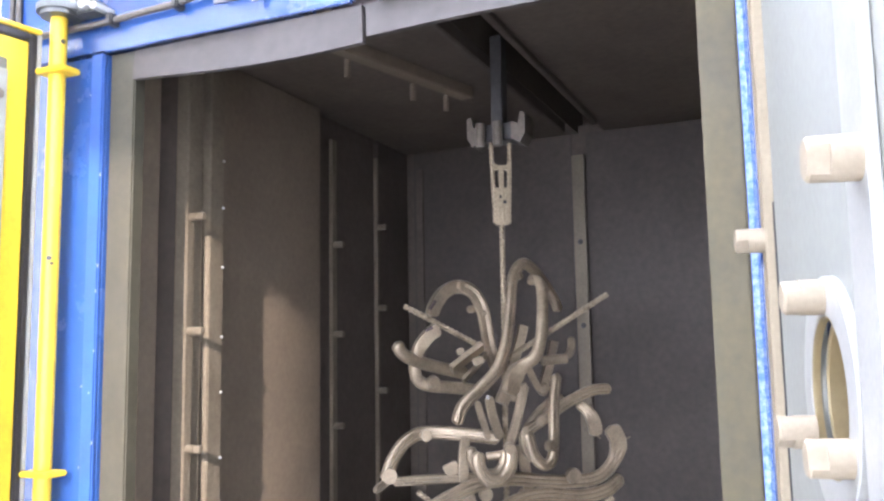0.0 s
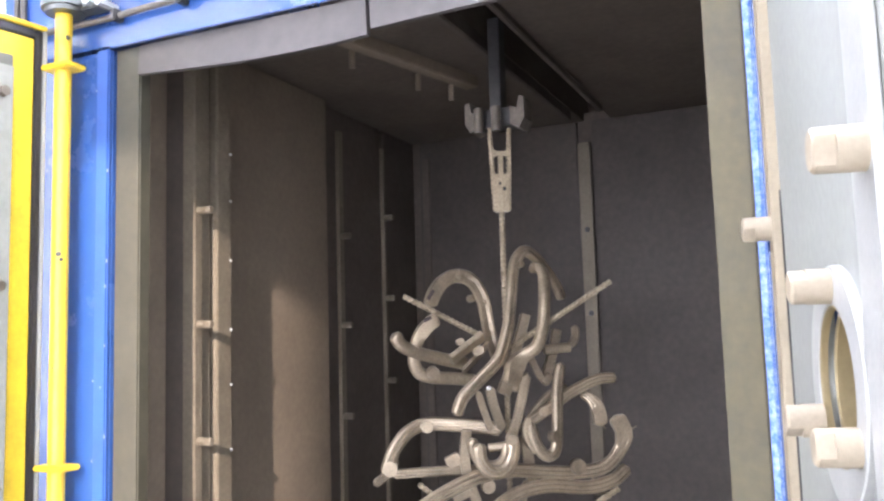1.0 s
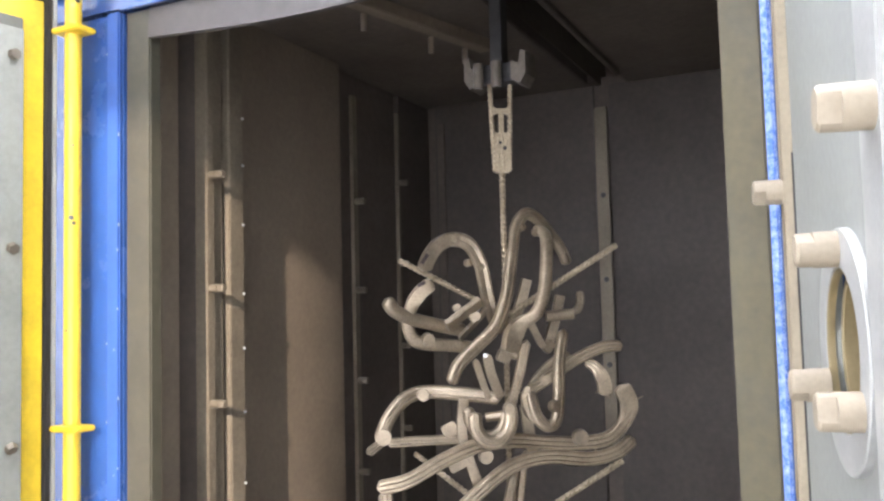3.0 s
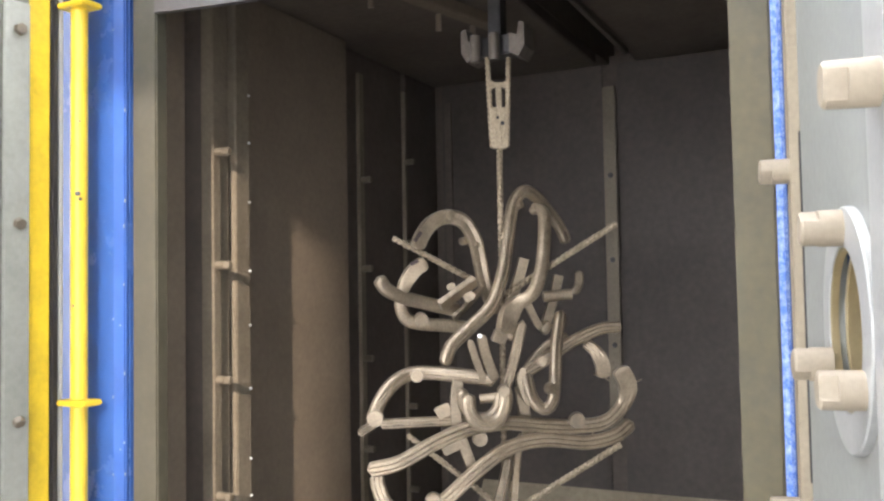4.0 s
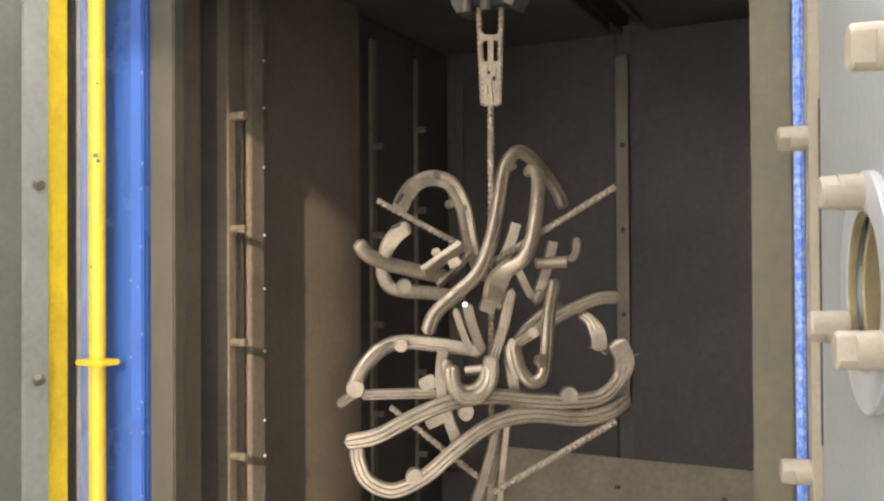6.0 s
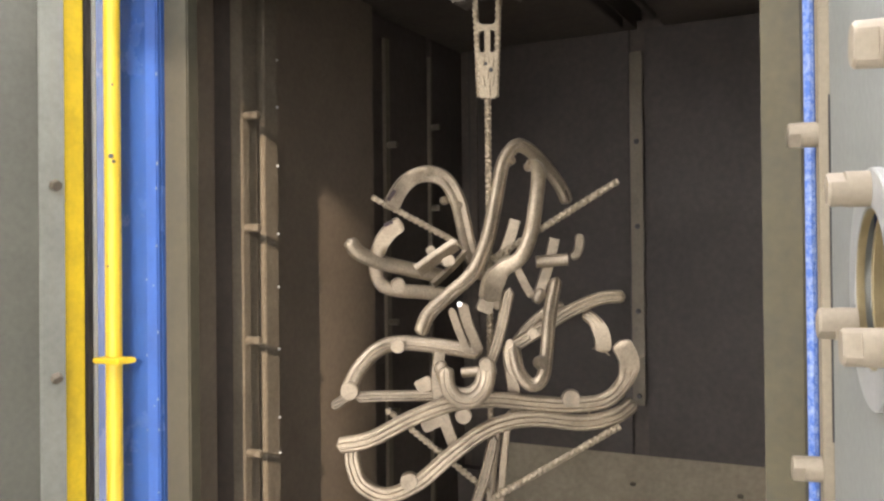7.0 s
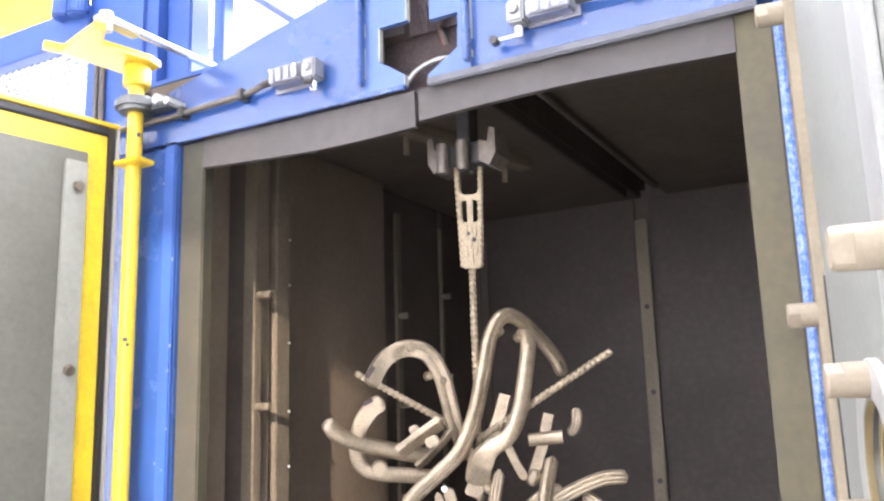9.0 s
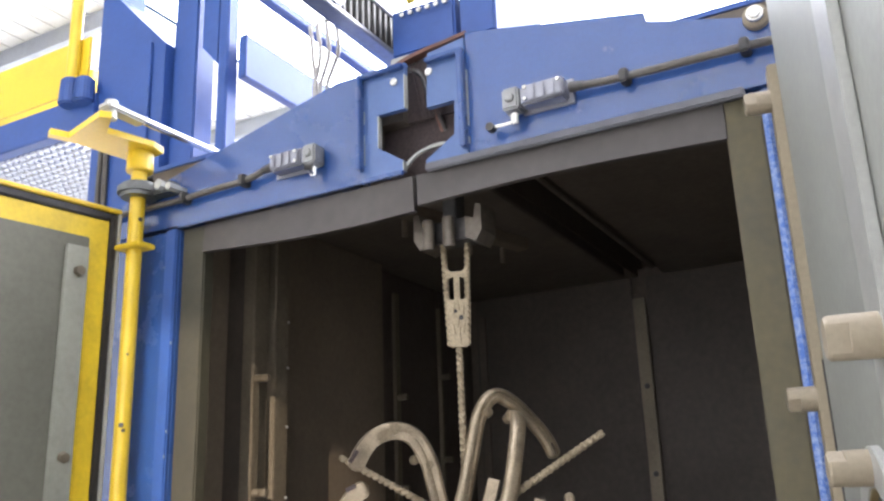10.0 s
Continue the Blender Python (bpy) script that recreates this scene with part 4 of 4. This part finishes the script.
lever([(-0.027, 0.006, -0.509), (-0.046, -0.040, -0.414), (-0.054, -0.057, -0.347), (-0.062, -0.075, -0.286), (-0.088, -0.098, -0.231), (-0.128, -0.131, -0.215),
       (-0.168, -0.163, -0.234), (-0.192, -0.183, -0.270), (-0.206, -0.193, -0.310)],
      "cast aluminium lever bent to a loop over a side hook", [((-0.120, -0.135, -0.210), 0.015), ((-0.094, -0.085, -0.287), 0.012), ((-0.058, -0.075, -0.300), 0.010)], facing=(0.80, -0.60, 0.05),
      scale=1.0, section=RIM, pads=[((-0.160, -0.155, -0.235), (-0.203, -0.193, -0.306), 0.94)], slot=((-0.183, -0.207, -0.262), (-0.199, -0.217, -0.290)))
lever([(-0.184, -0.163, -0.349), (-0.213, -0.178, -0.368), (-0.246, -0.184, -0.411), (-0.262, -0.181, -0.471), (-0.255, -0.162, -0.516), (-0.221, -0.134, -0.534),
       (-0.169, -0.088, -0.541), (-0.100, -0.030, -0.552)], "cast aluminium lever bent to a loop under a side hook", [((-0.209, -0.152, -0.520), 0.021)], section=ROUND, facing=(0.55, -0.80, -0.15), scale=0.90,
      pads=[((-0.180, -0.162, -0.347), (-0.235, -0.184, -0.392), 1.12)], slot=((-0.196, -0.199, -0.346), (-0.218, -0.208, -0.357)))
lever([(-0.298, -0.259, -0.393), (-0.284, -0.235, -0.428), (-0.250, -0.186, -0.454), (-0.187, -0.112, -0.478), (-0.121, -0.037, -0.499)],
      "cast aluminium lever that points towards the door", [], facing=(0.3, -0.7, 0.6), scale=0.95, section=ROUND)
lever([(0.326, 0.208, -0.561), (0.266, 0.175, -0.565), (0.191, 0.131, -0.599), (0.115, 0.088, -0.651), (0.044, 0.046, -0.700)],
      "grooved cast aluminium lever with a rounded end", [((0.100, 0.070, -0.660), 0.018)], scale=0.84)
flat_end = lever([(0.210, 0.184, -0.608), (0.245, 0.184, -0.634), (0.266, 0.179, -0.675), (0.269, 0.178, -0.719)],
      "flattened end of a cast aluminium lever", pads=[((0.262, 0.170, -0.655), (0.270, 0.166, -0.722), 1.32)], scale=0.80)
long_end = lever([(0.322, 0.159, -0.683), (0.344, 0.173, -0.740), (0.328, 0.179, -0.800), (0.278, 0.158, -0.851), (0.194, 0.112, -0.862), (0.104, 0.057, -0.855),
       (0.006, -0.011, -0.841), (-0.080, -0.083, -0.848), (-0.164, -0.153, -0.881), (-0.256, -0.221, -0.934), (-0.337, -0.269, -0.951)],
      "long S-shaped cast aluminium lever with a round boss", [((0.201, 0.095, -0.842), 0.0270)],
      pads=[((0.318, 0.150, -0.678), (0.346, 0.166, -0.755), 1.28)], scale=1.0)
lever([(0.350, 0.210, -0.858), (0.302, 0.171, -0.896), (0.221, 0.123, -0.912), (0.106, 0.048, -0.897), (0.009, -0.023, -0.917), (-0.079, -0.088, -0.986),
       (-0.158, -0.133, -1.060), (-0.242, -0.164, -1.099), (-0.312, -0.181, -1.075), (-0.346, -0.176, -1.024), (-0.357, -0.166, -0.984)],
      "long S-shaped cast aluminium lever with a round boss", [((-0.179, -0.152, -1.056), 0.0260)], scale=1.0)
lever([(-0.021, -0.017, -0.711), (-0.134, -0.036, -0.697), (-0.266, -0.053, -0.690), (-0.319, -0.098, -0.713), (-0.349, -0.143, -0.763), (-0.360, -0.174, -0.812),
       (-0.364, -0.184, -0.826)], "curved cast aluminium lever with two round bosses", [((-0.262, -0.066, -0.697), 0.022), ((-0.354, -0.178, -0.816), 0.027)], section=GROOVE)
lever([(-0.345, -0.165, -0.815), (-0.365, -0.185, -0.838), (-0.392, -0.214, -0.861)], "short grooved cast aluminium lever end", scale=0.66)
lever([(-0.352, -0.152, -0.838), (-0.275, -0.112, -0.836), (-0.156, -0.052, -0.836), (-0.06, -0.01, -0.840)], "straight grooved cast aluminium lever", scale=0.72,
      slot=((-0.315, -0.137, -0.838), (-0.285, -0.122, -0.838)))
lever([(-0.070, -0.137, -0.740), (-0.067, -0.134, -0.790), (-0.045, -0.122, -0.826), (-0.010, -0.100, -0.832), (0.015, -0.080, -0.805), (0.024, -0.071, -0.766),
       (0.018, -0.066, -0.722)], "U-shaped cast aluminium lever fork", [((0.020, -0.076, -0.735), 0.019)], scale=0.95, section=GROOVE)
lever([(0.067, 0.001, -0.690), (0.085, 0.001, -0.762), (0.115, 0.016, -0.798), (0.140, 0.037, -0.779), (0.145, 0.059, -0.702), (0.144, 0.088, -0.604),
       (0.153, 0.121, -0.504)], "U-shaped cast aluminium lever with a straight shank", [((0.136, 0.033, -0.738), 0.019)], scale=0.84, section=GROOVE, facing=(0.75, -0.65, 0.1))
lever([(-0.100, -0.112, -0.728), (-0.094, -0.104, -0.776), (-0.070, -0.094, -0.812), (-0.030, -0.074, -0.816), (-0.006, -0.056, -0.790), (0.000, -0.046, -0.745)],
      "U-shaped cast aluminium lever fork", scale=0.80, section=ROUND)
lever([(-0.060, -0.060, -0.765), (-0.020, -0.050, -0.760), (0.030, -0.030, -0.752)], "short cast aluminium cross pin", section=circle(0.013, 14), ends=0.0, name="cross_pin")
lever([(0.040, 0.020, -0.690), (0.052, 0.010, -0.745), (0.075, 0.006, -0.775)], "narrow cast aluminium lever fork", scale=0.62)
lever([(0.051, 0.064, -0.342), (0.038, 0.050, -0.398), (0.019, 0.029, -0.466), (-0.012, 0.010, -0.565)], "square cast bracket beside the centre bar", section=BAR, scale=1.05, ends=0.0, name="cast_bracket")
lever([(0.143, 0.134, -0.395), (0.128, 0.120, -0.470), (0.112, 0.106, -0.530), (0.100, 0.098, -0.568)], "square cast bracket with a cross pin", section=BAR, scale=1.0, ends=0.0, name="cast_bracket")
lever([(0.108, 0.078, -0.460), (0.150, 0.098, -0.457), (0.188, 0.116, -0.454)], "short turned cross pin", section=circle(0.0155, 16), ends=0.0, name="cross_pin")
lever([(0.196, 0.196, -0.380), (0.197, 0.194, -0.415), (0.188, 0.189, -0.440), (0.172, 0.182, -0.445)], "small bent cast aluminium hook", scale=0.62, name="cast_hook")
lever([(-0.131, -0.055, -0.710), (-0.139, -0.057, -0.770), (-0.137, -0.057, -0.830), (-0.120, -0.055, -0.896), (-0.092, -0.041, -0.985)], "pale flat steel strip bent over a hook", section=FLAT, scale=1.12, ends=0.0, name="steel_strip")
lever([(0.037, 0.044, -0.736), (0.047, 0.051, -0.820), (0.056, 0.057, -0.895)], "pale flat steel strip", section=FLAT, scale=1.20, ends=0.0, name="steel_strip")
lever([(0.064, -0.008, -0.530), (0.035, -0.010, -0.649), (0.004, -0.015, -0.745)], "slender grooved cast lever", section=SECTION, scale=0.70, name="slender_lever")
lever([(0.046, 0.004, -0.560), (0.022, 0.0, -0.660), (-0.004, -0.006, -0.745)], "slender grooved cast lever", section=SECTION, scale=0.40, name="slender_lever")
lever([(-0.040, -0.096, -0.570), (-0.036, -0.068, -0.630), (-0.018, -0.033, -0.712)], "slender cast lever with a hexagon bolt", section=FLAT, scale=1.0, name="slender_lever")
lever([(-0.085, -0.075, -0.585), (-0.072, -0.053, -0.650), (-0.055, -0.033, -0.715)], "slender flat cast aluminium lever", section=FLAT, scale=0.75, name="slender_lever")
lever([(0.033, 0.048, -0.880), (0.018, 0.045, -1.004), (0.003, 0.043, -1.150), (-0.003, 0.043, -1.235)], "slender grooved cast lever", scale=0.50, name="slender_lever")
lever([(0.007, 0.005, -0.945), (-0.022, -0.004, -1.063), (-0.060, -0.018, -1.180)], "slender grooved cast lever", scale=0.66, name="slender_lever")
lever([(-0.149, -0.149, -0.482), (-0.108, -0.121, -0.447), (-0.060, -0.088, -0.408)], "flat cast clip across a side hook", section=FLAT, scale=1.45, ends=0.0, name="cast_clip", facing=(0.3, -0.5, -0.8))
lever([(-0.122, -0.110, -0.520), (-0.085, -0.075, -0.476), (-0.050, -0.045, -0.430)], "flat cast clip across a side hook", section=FLAT, scale=0.85, ends=0.0, name="cast_clip", facing=(0.3, -0.5, -0.8))
lever([(0.120, 0.100, -0.540), (0.108, 0.088, -0.560), (0.098, 0.080, -0.572)], "short cast sprue lug on a bracket end", section=ROUND, scale=0.78, name="cast_lug", ends=0.014)
lever([(0.030, 0.010, -0.590), (0.012, -0.002, -0.560), (0.000, -0.012, -0.530)], "short cast sprue lug beside the centre bar", section=ROUND, scale=0.7, name="cast_lug", ends=0.014)
lever([(0.062, 0.040, -0.470), (0.082, 0.052, -0.520), (0.100, 0.066, -0.560)], "slender arm of a cast bracket", section=FLAT, scale=0.8, name="slender_lever")
part("end_block", moved(box(-0.022, 0.022, -0.016, 0.016, -0.020, 0.020, 0.004), pose(*(Vector((-0.010, -0.010, -0.580)) - hooked.location), 0, 22, 30)), CAST, hooked, "square-cut end of the lever")
lever([(0.170, 0.135, -0.585), (0.130, 0.108, -0.598), (0.085, 0.078, -0.640), (0.050, 0.052, -0.690)], "narrow grooved cast lever behind a fork", section=GROOVE, scale=0.62, name="slender_lever")
lever([(0.062, -0.004, -0.672), (0.058, -0.010, -0.720), (0.072, -0.008, -0.768), (0.092, 0.002, -0.782)], "thin cast fork prong", section=FLAT, scale=0.8, name="slender_lever")
lever([(0.010, 0.020, -0.930), (-0.012, 0.026, -1.060), (-0.030, 0.030, -1.200)], "narrow cast lever beside the centre bar", section=GROOVE, scale=0.55, name="slender_lever")
for ob, a, b in ((flat_end, (0.264, 0.176, -0.700), (0.243, 0.160, -0.708)), (flat_end, (0.266, 0.176, -0.708), (0.288, 0.178, -0.728)),
                 (long_end, (0.346, 0.176, -0.742), (0.386, 0.196, -0.722)), (long_end, (0.240, 0.130, -0.872), (0.246, 0.126, -0.905))):
    part("sprue", rod(Vector(a) - ob.location, Vector(b) - ob.location, 0.0035, 0.0018, 8), CAST, ob, "thin casting flash")
for place, size, label in (((-0.068, -0.118, -0.455), (0.034, 0.022, 0.026), "small cast block on a side hook"), ((-0.130, -0.105, -0.425), (0.026, 0.022, 0.022), "small cast block on a side hook"),
                           ((-0.178, -0.063, -0.805), (0.048, 0.024, 0.040), "small cast block beside the steel strip"),
                           ((-0.150, -0.065, -0.908), (0.066, 0.026, 0.036), "small cast block beside the steel strip")):
    b = part("cast_block", moved(box(-size[0] / 2, size[0] / 2, -size[1] / 2, size[1] / 2, -size[2] / 2, size[2] / 2, 0.004), pose(0, 0, 0, 0, -24, 24.6)), CAST, None, label)
    tagged(b, category="block", group="cast blocks on the rack")
    hung.append((b, Vector(place)))
    b.location = place
bolt = part("hexagon_bolt", rod((0, 0, 0), (0.0050, -0.0110, 0), 0.0085, 0.008, 6, 0.001), CHROME, None, "bright hexagon bolt head in a cast lever")
tagged(bolt, category="bolt")
hung.append((bolt, Vector((-0.043, -0.104, -0.572))))
bolt.location = (-0.043, -0.104, -0.572)
wing = part("end_disc", boss((0, 0, 0), 0.024, 0.02), CAST, None, "round cast disc behind the levers", True)
tagged(wing, category="disc")
hung.append((wing, Vector((-0.071, -0.033, -0.889))))

# trolley that carries the rack
trolley = group("trolley")
tagged(trolley, "dark greased trolley with cast jaws under the rail", "trolley")
part("stem", box(-0.020, 0.020, -0.03, 0.03, 0.30, 0.66, 0.003), DARKSTEEL, trolley)
part("cross_block", box(-0.055, 0.060, -0.035, 0.040, 0.285, 0.345, 0.005), DARKSTEEL, trolley)
for s in (-1, 1):
    part("jaw", prism([(s * 0.055, 0.285), (s * 0.085, 0.270), (s * 0.104, 0.30), (s * 0.104, 0.37), (s * 0.088, 0.375), (s * 0.080, 0.335), (s * 0.055, 0.345)],
                      -0.045, 0.045), TROLLEY, trolley, "cast side jaw")
for x in (-0.050, 0.012):
    part("bushing", rod((x, -0.058, 0.262), (x, -0.058, 0.345), 0.017, 0.017, 24, 0.002), TROLLEY, trolley, "turned steel bushing", True)


def motions():
    """The trolley draws the rack out of the cabin, and the rack turns a little on its hook."""
    run = ((0, 0.911, 1.963, 8.6), (0.5, 0.901, 1.961, 8.1), (1, 0.845, 1.963, 7.6), (1.5, 0.810, 1.963, 7.4), (2, 0.791, 1.962, 7.1), (2.5, 0.764, 1.962, 6.2),
           (4, 0.657, 1.960, 5.1), (4.5, 0.606, 1.961, 4.2), (5, 0.555, 1.961, 4.0), (5.5, 0.523, 1.961, 3.6), (7, 0.369, 1.960, -0.2), (7.5, 0.358, 1.959, -0.5),
           (8, 0.323, 1.960, -1.7), (8.5, 0.263, 1.961, -2.4), (9, 0.230, 1.962, -3.1), (9.5, 0.204, 1.964, -3.4), (10, 0.162, 1.964, -3.4))
    walk(trolley, [(t, pose(0.78, y, z)) for t, y, z, a in run])
    walk(rack, [(t, pose(0.78, y, z, 0, 0, a)) for t, y, z, a in run])
    for thing, place in hung:
        walk(thing, [(t, pose(0.78, y, z, 0, 0, a) @ Matrix.Translation(place)) for t, y, z, a in run])


motions()
